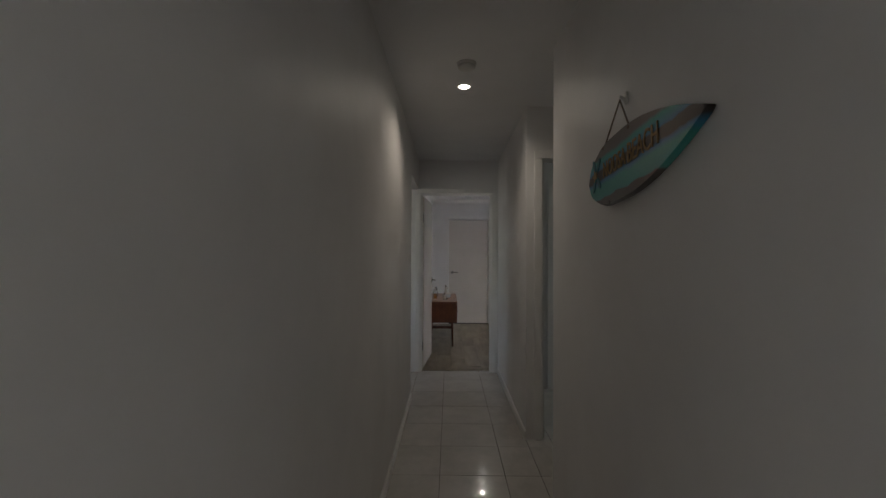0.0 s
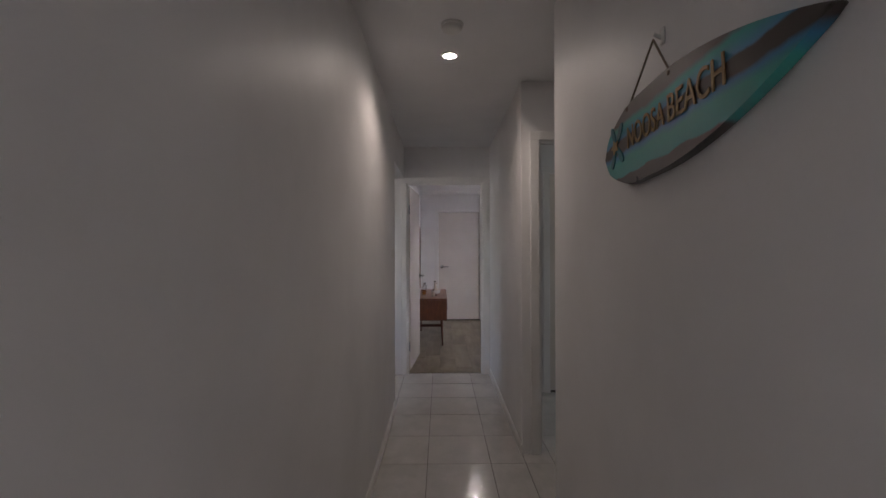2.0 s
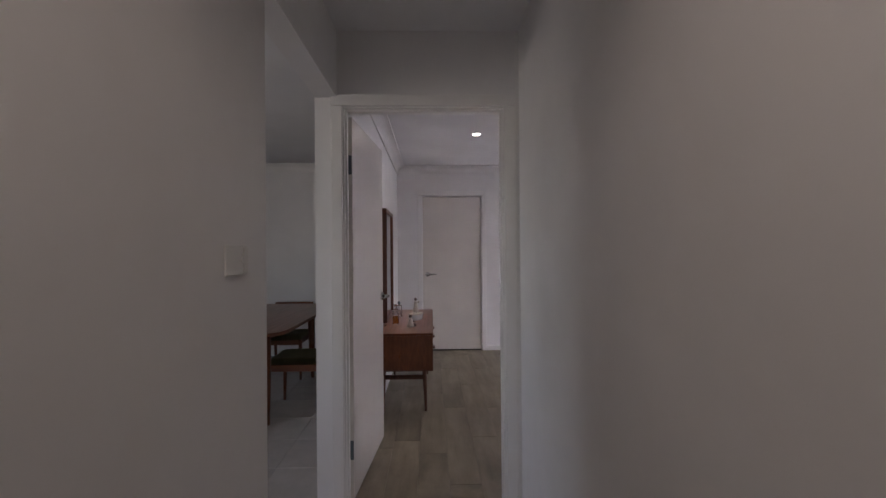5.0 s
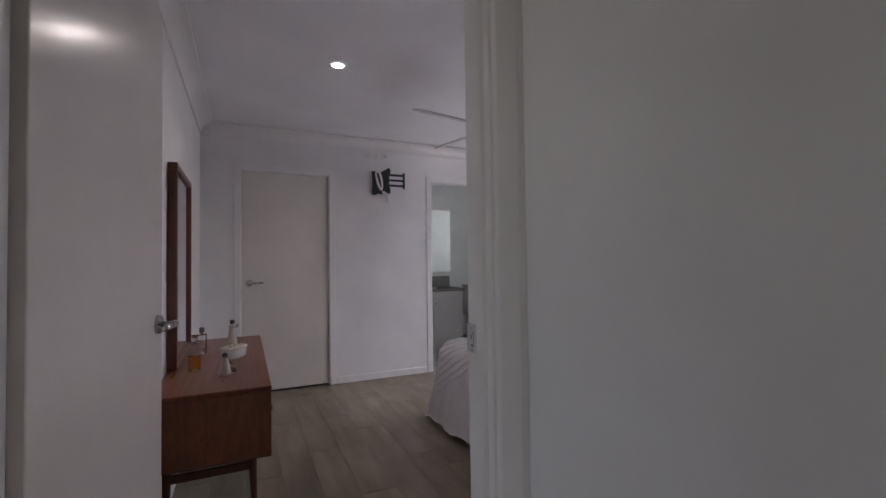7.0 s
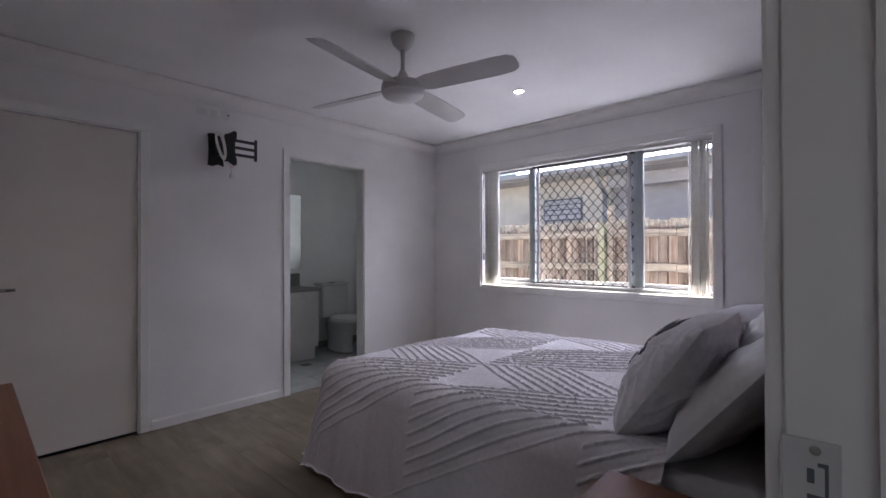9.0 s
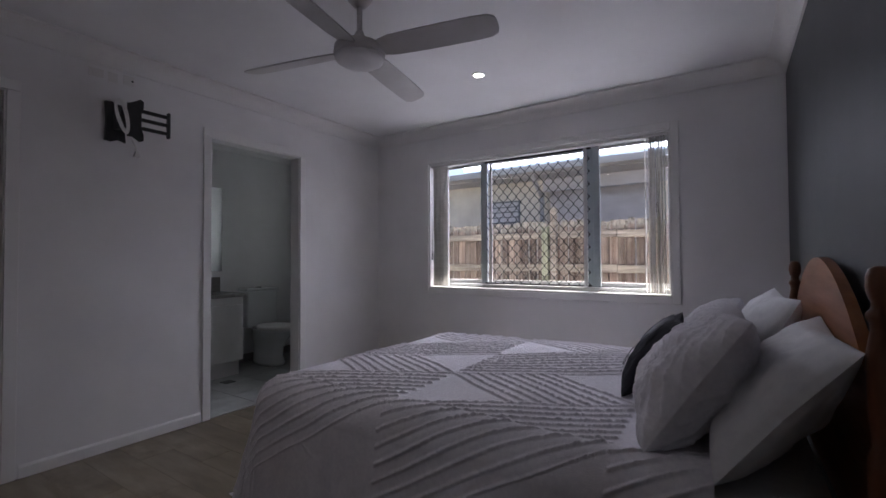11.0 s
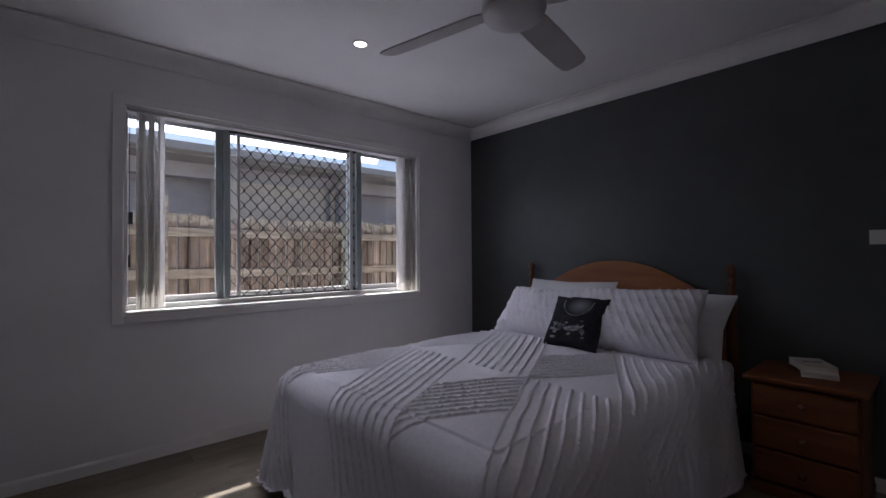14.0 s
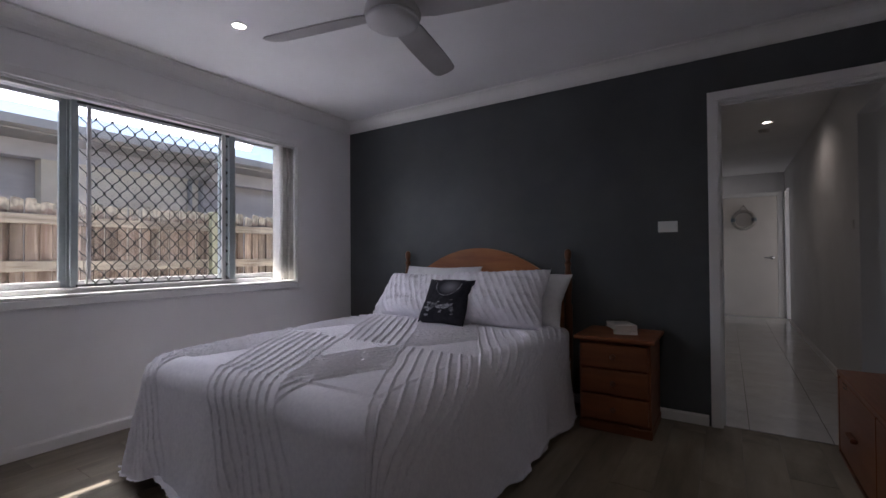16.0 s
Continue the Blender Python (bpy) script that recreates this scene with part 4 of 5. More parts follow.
for (bx, by, bz, bw, bl_, bh, rz, lab, cm) in ((.93, .21, .58, .14, .21, .022, 12, "closed paperback lying flat on the nightstand", RESIN), (.955, .20, .602, .135, .20, .032, 28, "thick pale paperback on top of another book", PAPER)):
    bk = thing("book", lab, "book", "books on the nightstand", (bx, by, bz), rz)
    part("page_block", box(-bw / 2 + .003, -bl_ / 2 + .003, .002, bw / 2 - .003, bl_ / 2 - .003, bh - .002), PAPER, bk)
    part("cover", cube(cube(box(-bw / 2, -bl_ / 2, 0, bw / 2, bl_ / 2, .002), -bw / 2, -bl_ / 2, bh - .002, bw / 2, bl_ / 2, bh), -bw / 2, -bl_ / 2, .002, -bw / 2 + .002, bl_ / 2, bh - .002), cm, bk)
    part("title_bar", box(-bw * .3, -.02, bh + .0002, bw * .3, .01, bh + .0008), SILV, bk)

# ---------- bedroom: dresser, mirror and its things ----------
ds = thing("dresser", "low teak veneer dressing table on a slim-legged stand", "dresser", at=(L, 1.135, 0))
DW, DL = .455, 1.42
part("carcass", box(.012, .02, .385, DW - .018, DL - .02, .65, .003), TEAK, ds)
part("top", box(.008, 0, .65, DW, DL, .668, .003), TEAK, ds)
for y0 in (0, DL - .018):
    part("side_panel", box(.010, y0, .38, DW - .002, y0 + .018, .6495, .002), TEAK, ds)
part("base_panel", box(.010, 0, .372, DW - .002, DL, .3795, .001), TEAKD, ds)
for k in range(3):
    y0 = .024 + k * (DL - .048) / 3
    dr = part("drawer", box(DW - .018, y0 + .003, .392, DW - .002, y0 + (DL - .048) / 3 - .003, .645, .002), TEAK, ds)
    part("pull", box(DW - .002, y0 + .19, .50, DW + .016, y0 + .265, .515, .004), TEAKD, dr)
for yy in (.17, DL - .17):
    for xx in (.05, DW - .075):
        part("leg", rod(bmesh.new(), (xx, yy, .372), (xx + (.012 if xx > .2 else -.006), yy, 0), .019, .011, 14), TEAKD, ds, smooth=True)
    part("stretcher", box(.06, yy - .010, .262, DW - .085, yy + .010, .298, .003), TEAKD, ds)
for xx in (.05, DW - .075):
    part("long_rail", box(xx - .009, .18, .335, xx + .009, DL - .18, .371, .002), TEAKD, ds)

mi = thing("dressing_mirror", "tall rectangular mirror in a slim teak frame above the dresser", "mirror", at=(L + .004, 1.64, .67))
MW, MH = .66, 1.03
for nm, b6 in (("frame_rail", (0, 0, 0, .042, MW, .032)), ("frame_rail", (0, 0, MH - .032, .042, MW, MH)), ("frame_stile", (0, 0, .032, .042, .032, MH - .032)), ("frame_stile", (0, MW - .032, .032, .042, MW, MH - .032))):
    part(nm, box(*b6, .003), TEAKD, mi)
part("glass", box(.022, .030, .030, .028, MW - .030, MH - .030), MIRROR, mi, "silvered mirror glass")
part("back_board", box(.001, .01, .01, .0215, MW - .01, MH - .01), TEAKD, mi)

TOP = .668


def bottle(at, r, h, liquid, lab, rz=0):
    b = thing("perfume_bottle", lab, "bottle", "perfume bottles on the dresser", (*at, TOP), rz)
    part("glass_body", box(-r, -r, 0, r, r, h, .006, 2), CLEAR, b, "clear square glass")
    part("liquid", box(-r + .004, -r + .004, .006, r - .004, r - .004, h * liquid, .003), AMBER if liquid > .5 else CLEAR, b, "perfume")
    part("collar", lathe([(.008, h), (.008, h + .010)], 14), CHROME, b)
    part("cap", lathe([(.013, h + .010), (.014, h + .014), (.014, h + .034), (.011, h + .038)], 16), CLEAR if liquid > .5 else SILV, b, smooth=True)


bottle((-.285, 1.60), .026, .135, .55, "square glass perfume bottle half full of amber scent", 10)
bottle((-.285, 2.02), .023, .115, .3, "small clear square perfume bottle with a dark cap", -8)
dish = thing("trinket_box", "oval white ceramic trinket box with floral lid", "trinket box", at=(-.115, 1.84, TOP), rz=62)
bd = lathe([(.066, 0), (.072, .010), (.073, .049), (.072, .051)], 32)
part("bowl", bd, CERAM, dish, smooth=True).scale = (1.25, .8, 1)
part("lid", lathe([(.075, .051), (.075, .057), (.064, .061), (.02, .063)], 32), RESIN, dish, "cream lid with brown sprigs", True).scale = (1.25, .8, 1)
for k in range(5):
    part("sprig", box(-.05 + .022 * k, -.008 + .01 * (k % 2), .0632, -.036 + .022 * k, .0 + .01 * (k % 2), .0642), HAIR, dish)


def figurine(at, rz, seated, lab):
    """One plain mesh in the rough shape of a small carved ornament."""
    bm = bmesh.new()
    if seated:
        lathe([(.026, 0), (.027, .012), (.020, .03), (.014, .055), (.011, .066), (.006, .068)], 14, bm)
        rod(bm, (0, 0, .016), (.04, 0, .010), .015, .012, 10)
        rod(bm, (.008, .008, .05), (.032, 0, .034), .005, .004, 8)
        top = .079
    else:
        lathe([(.022, 0), (.022, .006), (.020, .03), (.013, .07), (.014, .092), (.007, .10)], 14, bm)
        rod(bm, (0, .012, .085), (.026, .004, .088), .005, .004, 8)
        rod(bm, (0, -.012, .085), (.026, -.002, .094), .005, .004, 8)
        bmesh.ops.create_icosphere(bm, subdivisions=1, radius=.009, matrix=Matrix.Translation((.028, 0, .095)))
        top = .111
    n0 = len(bm.faces)
    bmesh.ops.create_icosphere(bm, subdivisions=2, radius=.0115, matrix=Matrix.Translation((0, 0, top)))
    bm.faces.ensure_lookup_table()
    for f in bm.faces[n0:]:
        f.material_index = 1
    ob = link("figurine", bm, [RESIN, HAIR], smooth=True)
    size = 1.15 if seated else 1.35
    ob.matrix_basis = pose(*at, TOP, 0, 0, rz) @ Matrix.Diagonal((size, size, size, 1))
    tagged(ob, lab, "figurine", "figurines on the dresser")


figurine((-.13, 2.22), -30, False, "small cream carved standing figurine on the dresser")
figurine((-.145, 1.435), 10, True, "small cream carved seated figurine on the dresser")

# ---------- bedroom: wall fittings ----------
tv = thing("tv_bracket", "black steel television wall bracket with a coiled white cable", "wall bracket", at=(1.18, F, 1.99))
part("wall_plate", prism([(-.055, -.12), (-.02, -.125), (.02, -.105), (.055, -.12), (.05, -.06), (.022, 0), (.05, .06), (.055, .115), (.02, .105), (-.02, .12), (-.055, .115), (-.048, 0)], "y", -.022, -.001, bevel=.002), BLACKM, tv)
part("arm", box(-.012, -.13, -.05, .03, -.02, .05, .004), BLACKM, tv)
part("pivot", rod(bmesh.new(), (.03, -.135, -.10), (.03, -.135, .10), .014), BLACKM, tv, smooth=True)
part("head_plate", prism([(.01, -.09), (.05, -.11), (.075, -.13), (.095, -.12), (.095, -.08), (.08, -.05), (.08, .05), (.095, .08), (.095, .12), (.075, .13), (.05, .11), (.01, .09)], "y", -.165, -.150, bevel=.002), BLACKM, tv)
for z in (-.045, .008, .060):
    part("bar", box(.085, -.168, z - .010, .235, -.152, z + .010, .002), BLACKM, tv)
part("end_bar", box(.228, -.175, -.075, .244, -.15, .088, .003), BLACKM, tv)
for rr_, rx_ in ((.080, .016), (.090, .022), (.096, .027), (.101, .032)):
    lp = [(-.022 + rx_ * math.cos(t) - .02 * math.sin(t), -.166 - .006 * math.sin(t * 2) - rr_ * .1, rr_ * math.sin(t)) for t in [2 * math.pi * k / 26 for k in range(27)]]
    part("cable", tube(lp, .0030, 6), PLASTIC, tv, "coiled white cable", True)
part("cable_tail", tube([(.03, -.14, -.09), (.07, -.09, -.13), (.10, -.05, -.14), (.105, -.04, -.165)], .003, 6), PLASTIC, tv, smooth=True)
part("plug", prism([(.09, -.20), (.122, -.20), (.112, -.165), (.10, -.165)], "y", -.055, -.028), PLASTIC, tv, "pale cable plug")


def plate(name, lab, at, w, h, normal, rockers=1, dot=False):
    p = thing(name, lab, "wall plate", "wall plates")
    m = {"+y": pose(*at, 0, 0, 180), "-y": pose(*at), "+x": pose(*at, 0, 0, 90)}[normal]
    p.matrix_basis = m
    part("face", box(-w / 2, -.0055, -h / 2, w / 2, -.0005, h / 2, .002, 2), PLASTIC, p)
    for k in range(rockers):
        x = (k - (rockers - 1) / 2) * .03
        part("rocker", box(x - .006, -.009, -.010, x + .006, -.0053, .010, .0015), PLASTIC, p)
    if dot:
        part("socket", lathe([(.006, 0), (.006, .004), (.003, .004)], 12), BLACKM, p).matrix_basis = pose(w * .3, -.005, 0, 90, 0, 0)
    return p


plate("light_switch", "white horizontal light switch on the dark wall", (.696, 0, 1.262), .116, .072, "+y", 1)
plate("power_outlet", "white double power outlet high on the wall", (1.085, F, 2.265), .075, .05, "-y", 2)
plate("antenna_outlet", "small white antenna outlet plate beside the bracket", (1.17, F, 2.262), .05, .06, "-y", 0)
plate("antenna_outlet", "white wall plate with one black socket", (1.255, F, 2.27), .06, .06, "-y", 0, True)
hsw = plate("light_switch", "white horizontal light switch on the hall wall", (HL, -1.242, 1.295), .116, .072, "+x", 0)
part("rocker", box(.030, -.009, -.031, .054, -.0053, .031, .0018, 2), PLASTIC, hsw, "wide raised rocker")
part("dimmer_dot", lathe([(.008, 0), (.008, .003), (.002, .0045)], 16), PLASTIC, hsw).matrix_basis = pose(.026, -.0052, 0, 90, 0, 0)

# ---------- hall: surfboard sign and lifebuoy ----------
sb = thing("surfboard_sign", "toy surfboard wall sign painted teal, blue and brown", "wall sign")
sb.matrix_basis = pose(HN - .014, -3.849, 1.613, -3.4, 0, 0)
NB = 40
outline = []
for k in range(NB + 1):
    u = k / NB
    y = .375 - .752 * u
    w = .103 * min(1, (max(u, 0) / .22) ** .48) * (1 - max(0, (u - .42) / .58) ** 1.9) + .002
    outline.append((y, w))
top_ = [(y, w) for y, w in outline] + [(y, -w) for y, w in reversed(outline)]
part("board", prism(top_, "x", -.012, .010, bevel=.005), BOARD, sb, "painted in bands of teal, blue and brown")


def lettering(text, size, mat_, parent, m, name):
    cu_ = bpy.data.curves.new(name, "FONT")
    cu_.body, cu_.size, cu_.extrude, cu_.align_x, cu_.align_y = text, size, .0012, "CENTER", "CENTER"
    tmp = new("tmp", cu_)
    bpy.context.view_layer.update()
    me = bpy.data.meshes.new_from_object(tmp.evaluated_get(bpy.context.evaluated_depsgraph_get()))
    bpy.data.objects.remove(tmp)
    me.materials.clear()
    me.materials.append(mat_)
    o = new(name, me)
    o.parent = parent
    o.matrix_basis = m
    return o


facing = Matrix(((0, 0, -1, 0), (-1, 0, 0, 0), (0, 1, 0, 0), (0, 0, 0, 1)))
lettering("BEACH", .084, GOLD, sb, Matrix.Translation((-.014, -.081, .012)) @ facing @ Matrix.Diagonal((.74, 1, 1, 1)), "lettering")
lettering("NOOSA", .078, GOLD, sb, Matrix.Translation((-.014, .122, .012)) @ facing @ Matrix.Diagonal((.68, 1, 1, 1)), "lettering")
for k, ang in enumerate((62, 128, 232, 300)):
    ca, sa = math.cos(radians(ang)), math.sin(radians(ang))
    pts = [(.036 + .030 * math.cos(t), (.0095 + .003 * math.cos(t)) * math.sin(t)) for t in [2 * math.pi * n_ / 14 for n_ in range(14)]]
    part("petal", prism([(.284 + p * ca - q * sa, .016 + p * sa + q * ca) for p, q in pts], "x", -.0145 - .0002 * k, -.0122), TEALP, sb, "teal painted petal")
part("flower_heart", prism([(.29 + (.026 if n_ % 2 == 0 else .013) * math.cos(n_ * math.pi / 5), .014 + (.022 if n_ % 2 == 0 else .012) * math.sin(n_ * math.pi / 5)) for n_ in range(10)], "x", -.0165, -.0152), GOLD, sb, "gold painted flower heart")
for y in (.215, .008):
    part("knot", lathe([(.004, -.006), (.007, -.002), (.007, .004), (.003, .008)], 10, at=(-.008, y, .092)), ROPE, sb)
    part("cord", tube([(-.008, y, .094), (-.004, .083, .206)], .0025, 6), ROPE, sb, "brown hanging cord")
hook = thing("wall_hook", "small clear wall hook holding the sign's cord", "hook", at=(HN, -3.768, 1.815))
part("base", box(-.008, -.008, -.02, -.0005, .008, .02, .003), PLASTIC, hook)
part("peg", rod(bmesh.new(), (-.005, 0, -.005), (-.024, 0, .004), .004), PLASTIC, hook)

lb = thing("lifebuoy_ornament", "round cord-wound lifebuoy ornament with two dark bands", "wall ornament", at=(.132, -5.835, 1.645))
ring = bmesh.new()
for k in range(32):
    a0, a1 = 2 * math.pi * k / 32, 2 * math.pi * (k + 1) / 32
    rod(ring, (.15 * math.cos(a0), 0, .15 * math.sin(a0)), (.15 * math.cos(a1), 0, .15 * math.sin(a1)), .03, .03, 10)
part("ring", ring, ROPEP, lb, "ring wound with pale worn cord", True)
for k in range(2):
    a0 = math.pi * k
    part("band", rod(bmesh.new(), (.15 * math.cos(a0 - .2), 0, .15 * math.sin(a0 - .2)), (.15 * math.cos(a0 + .2), 0, .15 * math.sin(a0 + .2)), .036, .036, 12), SILV, lb, "dark painted band")
part("cord", tube([(-.09, 0, .12), (0, -.01, .25), (.09, 0, .12)], .004), ROPE, lb)
# ---------- bathroom ----------
van = thing("vanity_cabinet", "white bathroom vanity cabinet on a low kickboard", "vanity", at=(1.75, 4.40, 0))
part("carcass", box(0, .018, .15, .88, .475, .775, .002), PLASTIC, van)
part("kickboard", box(.01, .06, 0, .87, .47, .15), PLASTIC, van)
for k in range(2):
    dv = part("door", box(.002 + .44 * k, 0, .152, .438 + .44 * k, .018, .70, .002), PLASTIC, van)
    part("knob", lathe([(.004, 0), (.009, .012), (.009, .018), (.004, .02)], 12), CHROME, dv, "small chrome knob").matrix_basis = pose(.40 if k == 0 else .48, 0, .62, 90, 0, 0)
part("fascia", box(.002, 0, .705, .878, .018, .773, .002), PLASTIC, van)
bt = thing("vanity_benchtop", "speckled grey stone benchtop on the vanity", "benchtop", at=(1.74, 4.385, .775))
part("slab", box(0, 0, 0, .915, .493, .035, .004), STONE, bt)
part("splashback", box(.0, .475, .0355, .915, .492, .185, .002), STONE, bt, "grey tiled splashback")
bsn = thing("basin", "white oval ceramic basin set in the benchtop", "basin", at=(2.15, 4.64, .81))
part("rim", lathe([(.19, 0), (.20, .008), (.18, .016), (.15, .008), (.06, .003)], 28), CERAM, bsn, smooth=True)
bm_ = thing("bathroom_mirror", "frameless mirror on the wall over the vanity", "mirror", at=(1.78, 4.874, 1.02))
part("glass", box(0, 0, 0, .90, .005, .89, .001), MIRROR, bm_)

wc = thing("toilet", "white ceramic close-coupled toilet with closed lid", "toilet", at=(3.06, 4.875, 0))
part("cistern", box(-.19, -.17, .40, .19, 0, .80, .02, 3), CERAM, wc, smooth=False)
part("cistern_lid", box(-.20, -.18, .80, .20, 0, .83, .008, 2), CERAM, wc)
part("flush_button", lathe([(.028, .83), (.028, .838), (.02, .84)], 18, at=(0, -.09, 0)), CHROME, wc, "chrome flush button")


def pan_ring(scale_x, y0, y1, z):
    c, hy = (y0 + y1) / 2, (y1 - y0) / 2
    return [(scale_x * math.sin(t) * (1 - .12 * math.cos(t)), c + hy * math.cos(t), z) for t in [2 * math.pi * k / 28 for k in range(28)]]


def loft(rings):
    bm = bmesh.new()
    vs = [[bm.verts.new(p) for p in r] for r in rings]
    n = len(vs[0])
    for a_, b_ in zip(vs, vs[1:]):
        for k in range(n):
            bm.faces.new((a_[k], a_[(k + 1) % n], b_[(k + 1) % n], b_[k]))
    bm.faces.new(vs[0][::-1])
    bm.faces.new(vs[-1])
    return bm


part("pan", loft([pan_ring(.115, -.50, -.03, 0), pan_ring(.118, -.51, -.03, .03), pan_ring(.10, -.48, -.03, .10), pan_ring(.105, -.49, -.03, .20), pan_ring(.145, -.57, -.03, .30), pan_ring(.178, -.635, -.05, .375), pan_ring(.18, -.64, -.05, .392)]), CERAM, wc, smooth=True)
part("seat", loft([pan_ring(.183, -.645, -.16, .394), pan_ring(.187, -.65, -.16, .404), pan_ring(.185, -.648, -.16, .414)]), PLASTIC, wc, smooth=False)
part("lid", loft([pan_ring(.185, -.648, -.165, .416), pan_ring(.187, -.65, -.165, .424), pan_ring(.17, -.63, -.18, .434)]), PLASTIC, wc, smooth=False)
drain = thing("floor_drain", "small dark square floor drain in the bathroom tiles", "drain", at=(2.39, 4.26, 0))
part("grate", box(-.05, -.05, .0005, .05, .05, .004, .001), BLACKM, drain)
tr = thing("toilet_roll_holder", "toilet roll on a small wall holder", "toilet roll", at=(R, 4.36, .80))
part("bracket", rod(bmesh.new(), (0, 0, .03), (-.07, 0, .03), .008), CHROME, tr)
part("roll", rod(bmesh.new(), (-.07, -.06, .0), (-.07, .06, .0), .05, .05, 24), LINEN, tr, "white paper roll", True)
link("baseboard", box(2.8, 4.87, 0, R, 4.88, .09), STONE, kind="structure")
link("baseboard", box(R - .01, F + .1, 0, R, 4.87, .09), STONE, kind="structure")

# ---------- dining room ----------
tb = thing("dining_table", "long teak dining table with tapered legs and softened corners", "table", at=(-1.54, 1.70, 0))


def tabletop():
    pts = []
    for k in range(44):
        t = 2 * math.pi * k / 44
        c, s = math.cos(t), math.sin(t)
        e = .18
        pts.append((.515 * math.copysign(abs(c) ** e, c) * (1 - .05 * s * s), .90 * math.copysign(abs(s) ** e, s)))
    return prism(pts, "z", .715, .74, bevel=.006)


part("tabletop", tabletop(), TEAK, tb)
for sx in (-1, 1):
    part("apron", box(sx * .30 - .011, -.60, .64, sx * .30 + .011, .60, .714), TEAK, tb)
    for sy in (-1, 1):
        part("leg", rod(rod(bmesh.new(), (sx * .31, sy * .62, .714), (sx * .315, sy * .625, .35), .036, .030, 14), (sx * .315, sy * .625, .352), (sx * .32, sy * .63, 0), .030, .018, 14), TEAK, tb, smooth=True)
for sy in (-1, 1):
    part("apron", box(-.30, sy * .60 - .011, .64, .30, sy * .60 + .011, .714), TEAK, tb)


def chair(seat_m, lab):
    c = thing("dining_chair", lab, "chair", "chairs round the dining table")
    for sx in (-1, 1):
        part("front_leg", rod(bmesh.new(), (sx * .205, .20, .41), (sx * .21, .21, 0), .019, .012, 12), TEAK, c, smooth=True)
        b = bmesh.new()
        rod(b, (sx * .195, -.235, 0), (sx * .195, -.20, .44), .013, .019, 12)
        rod(b, (sx * .195, -.20, .43), (sx * .195, -.262, .742), .019, .012, 12)
        part("back_leg", b, TEAK, c, smooth=True)
        part("side_rail", box(sx * .20 - .011, -.19, .36, sx * .20 + .011, .195, .415, .003), TEAK, c)
    part("front_rail", box(-.20, .19, .355, .20, .212, .415, .003), TEAK, c)
    part("back_rail", box(-.19, -.212, .355, .19, -.19, .415, .003), TEAK, c)

    def seat(u, v):
        a_, b_ = 2 * u - 1, 2 * v - 1
        return (a_ * .22, .01 + b_ * .225, .418 + .05 * (max(0, 1 - a_ ** 8) * max(0, 1 - b_ ** 8)) ** .5 - .012 * (1 - a_ * a_))
    part("seat", sheet(seat, 16, 16, .012), seat_m, c, "vinyl seat pad", True)

    def back(u, v):
        a_ = 2 * u - 1
        return (a_ * .205, -.235 - .035 * (1 - a_ * a_) - .09 * v * .45, .59 + .10 * v)
    part("backrest", sheet(back, 16, 6, .03), seat_m, c, "padded vinyl backrest", True)

    def toprail(u, v):
        a_ = 2 * u - 1
        return (a_ * .215, -.268 - .035 * (1 - a_ * a_) - .012 * v, .702 + .042 * v)
    part("top_rail", sheet(toprail, 16, 3, .02), TEAK, c, smooth=True)
    return c


ch1 = chair(BEIGE, "teak dining chair with beige vinyl seat and back")
ch1.matrix_basis = pose(-1.565, .985, 0)
ch2 = chair(GREEN, "teak dining chair with olive vinyl seat")
ch2.matrix_basis = pose(-1.07, 1.43, 0, 0, 0, 90)
copy_thing(ch2, pose(-1.86, 1.50, 0, 0, 0, -90))
copy_thing(ch2, pose(-1.86, 2.08, 0, 0, 0, -90))
copy_thing(ch2, pose(-1.53, 2.46, 0, 0, 0, 180))

spk = thing("floor_speaker", "tall black floor-standing speaker in the far corner", "speaker", at=(-2.72, 3.65, 0))
part("cabinet", box(-.15, -.15, .01, .05, .15, 1.115, .006), BLACKM, spk)
part("grille", box(-.138, -.162, .06, .038, -.15, 1.09, .004), BLACKF, spk, "black cloth grille")
part("plinth", box(-.15, -.17, 0, .15, .17, .012), BLACKM, spk)
part("small_box", box(.052, -.10, .012, .15, .14, .875, .006), BLACKM, spk)

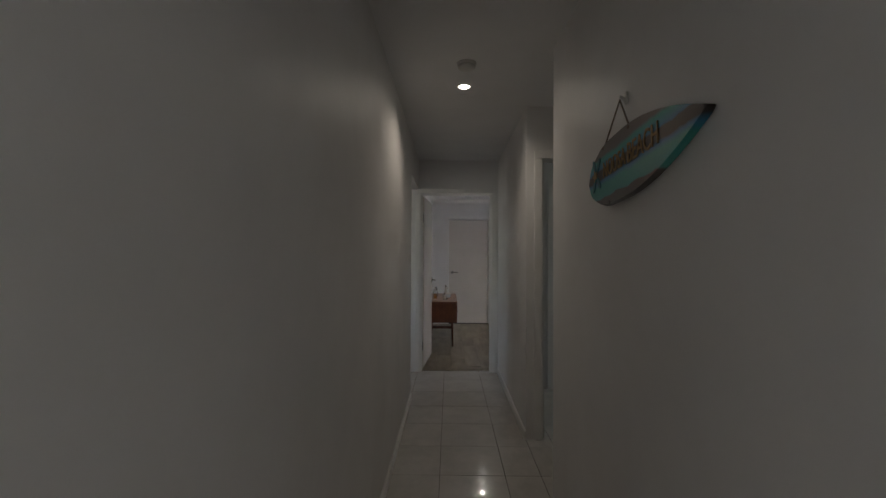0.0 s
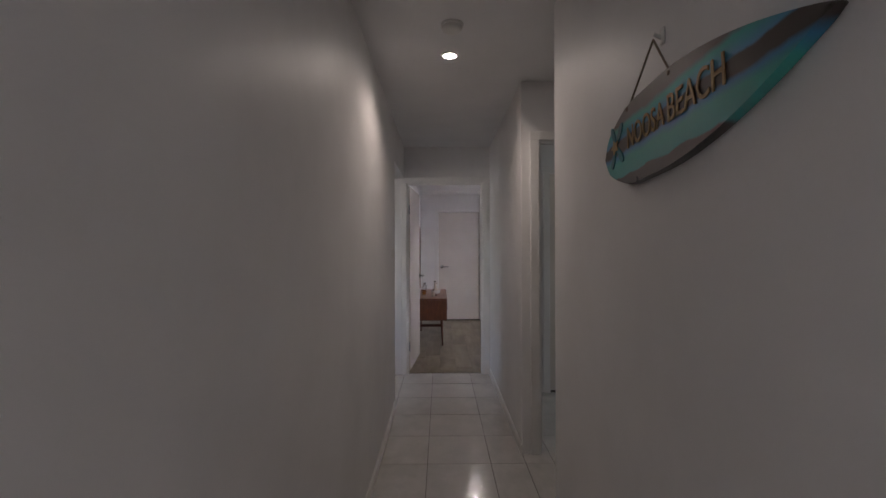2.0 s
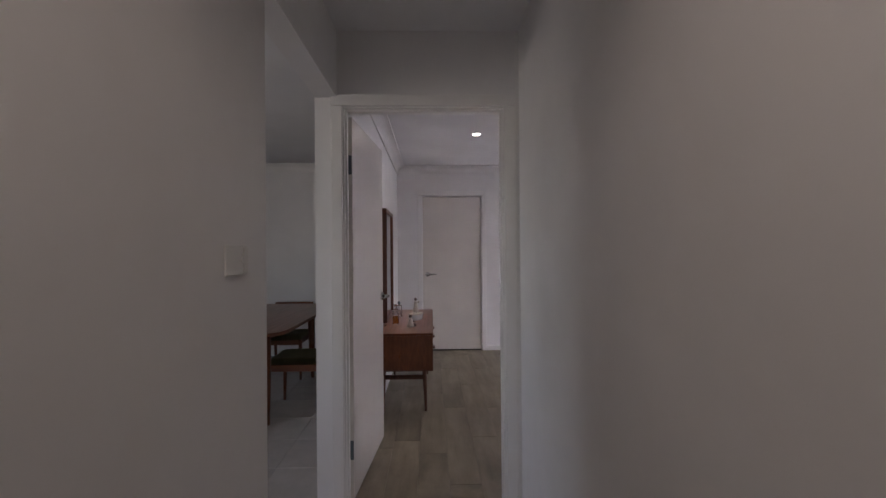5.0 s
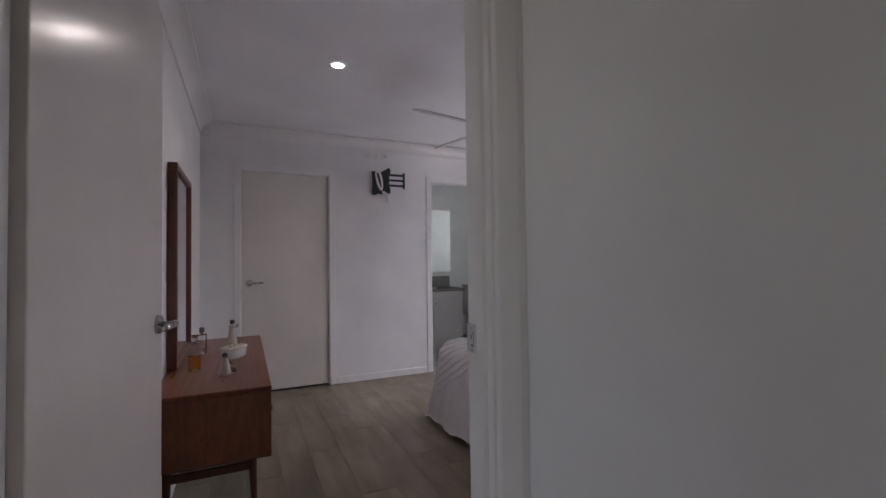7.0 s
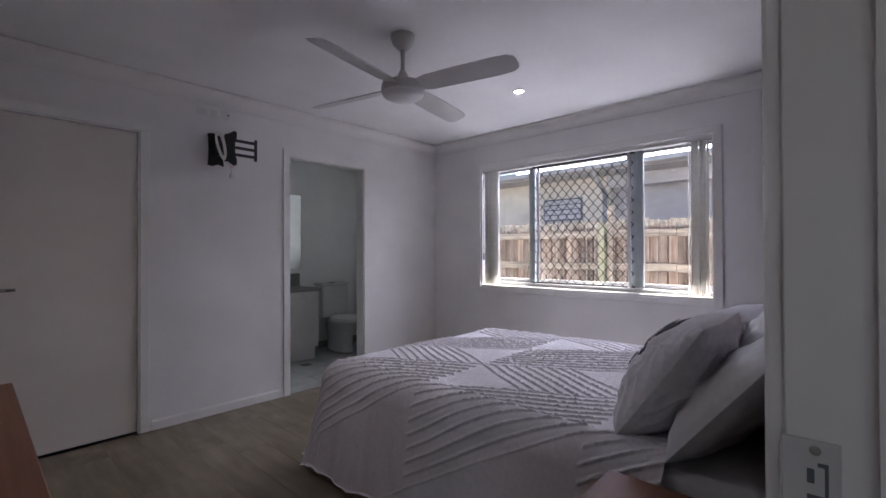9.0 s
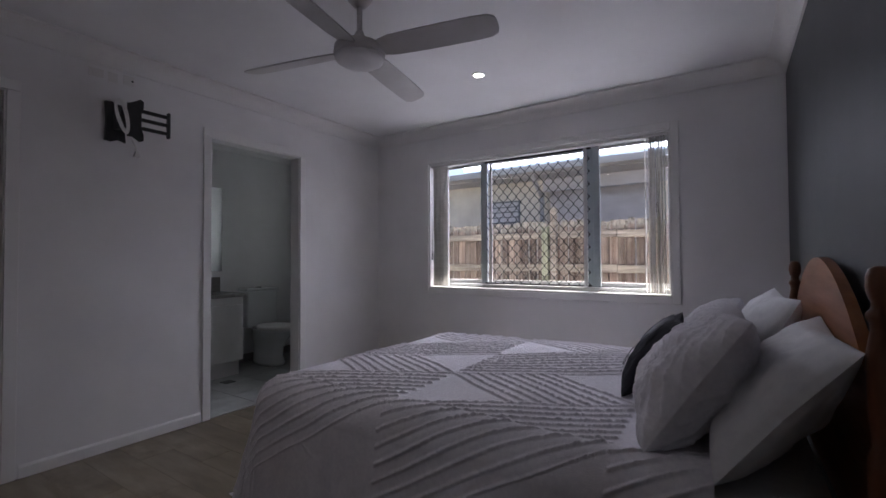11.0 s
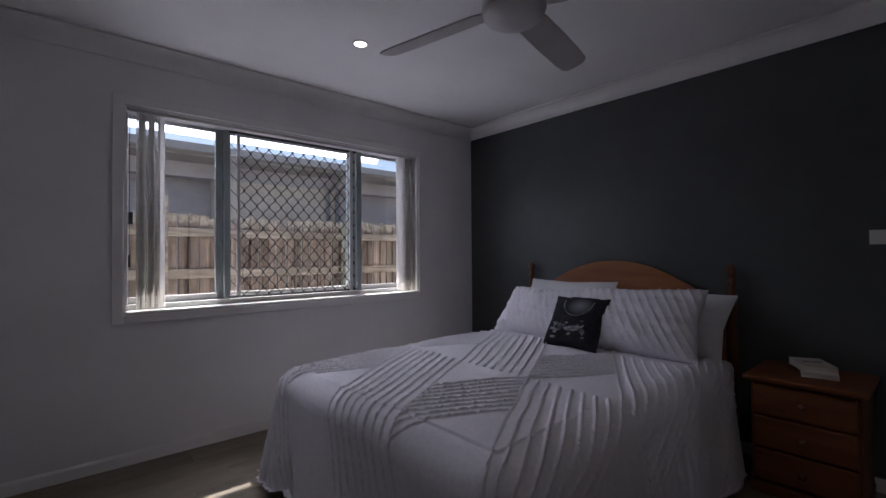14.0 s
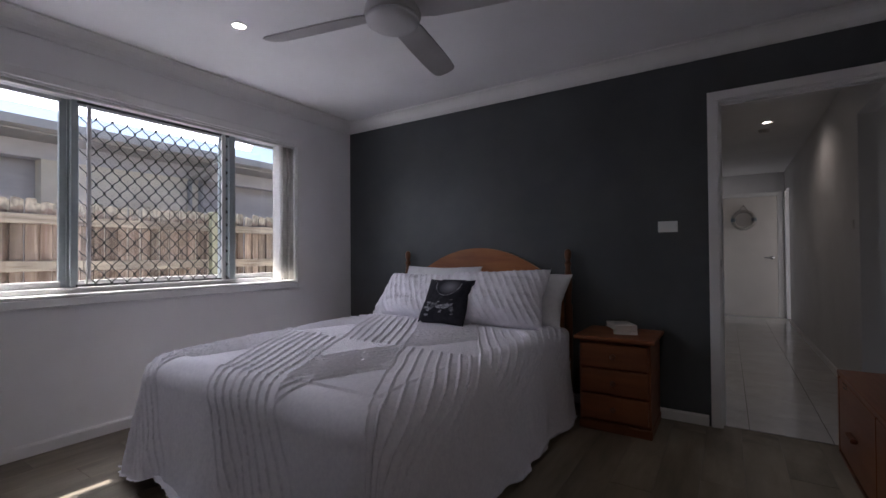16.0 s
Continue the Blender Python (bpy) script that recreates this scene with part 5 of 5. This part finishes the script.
# ---------- floors ----------
plank_me = bpy.data.meshes.new("plank")
pb = box(-.09, -.604, -.012, .09, .604, 0, .0006)
pb.to_mesh(plank_me)
plank_me.materials.append(PLANK)
rnd = random.Random(12)
col = 0
x = L
while x < R:
    y = -.05 - rnd.uniform(0, 1.1)
    while y < F:
        y0, y1 = max(y, -.05), min(y + 1.206, F)
        x0, x1 = x, min(x + .1795, R)
        if y1 - y0 > .02 and x1 - x0 > .02:
            o = new("plank", plank_me)
            o.parent = slab
            o.matrix_basis = pose((x0 + x1) / 2, (y0 + y1) / 2, rnd.uniform(-.0003, .0003)) @ Matrix.Diagonal(((x1 - x0) / .18, (y1 - y0) / 1.208, 1, 1))
        y += 1.208
    x += .1803
    col += 1


def tiles(x0, x1, y0, y1, ox, oy, px, py, me, gap=.0035):
    """Square tiles on a grid through (ox, oy), cut at the edges of a rectangle."""
    i0, j0 = math.floor((x0 - ox) / px), math.floor((y0 - oy) / py)
    for i in range(i0, math.ceil((x1 - ox) / px)):
        for j in range(j0, math.ceil((y1 - oy) / py)):
            a0, a1 = max(ox + i * px, x0) + gap / 2, min(ox + (i + 1) * px, x1) - gap / 2
            b0, b1 = max(oy + j * py, y0) + gap / 2, min(oy + (j + 1) * py, y1) - gap / 2
            if a1 - a0 > .01 and b1 - b0 > .01:
                o = new("tile", me)
                o.parent = slab
                o.matrix_basis = pose((a0 + a1) / 2, (b0 + b1) / 2, 0) @ Matrix.Diagonal((a1 - a0, b1 - b0, 1, 1))


def tile_mesh(m):
    me = bpy.data.meshes.new("tile")
    b = box(-.5, -.5, -.012, .5, .5, 0)
    b.to_mesh(me)
    b.free()
    me.materials.append(m)
    return me


TM, BM = tile_mesh(TILE), tile_mesh(BTILE)
TX, TY, TP, TQ = -.127, -.826, .395, .406
tiles(HL, HR, -5.9, -.05, TX, TY, TP, TQ, TM)
tiles(HR, 2.2, -2.88, -.70, TX, TY, TP, TQ, TM)
tiles(-3.4, HL, -1.4, 3.3, TX, TY, TP, TQ, TM)
tiles(.9, R, F, 4.88, 1.786, F, .40, .40, BM)
link("trim", box(D0, -.056, .0005, D1, -.044, .003, .001), CHROME, kind="structure")
link("trim", box(B0, F - .008, .0005, B1, F + .006, .003, .001), CHROME, kind="structure")
link("trim", box(-2.5, -6, -.011, HL - .105, -4.3, -.001), TILE, kind="structure")
link("trim", box(-4.7, -2.2, -.011, -3.4, 4.6, 0), TILE, kind="structure")
link("trim", box(-3.4, -2.2, -.011, HL - .105, -1.4, -.001), TILE, kind="structure")
link("trim", box(-3.4, 3.3, -.011, -2.45, 4.6, -.001), TILE, kind="structure")
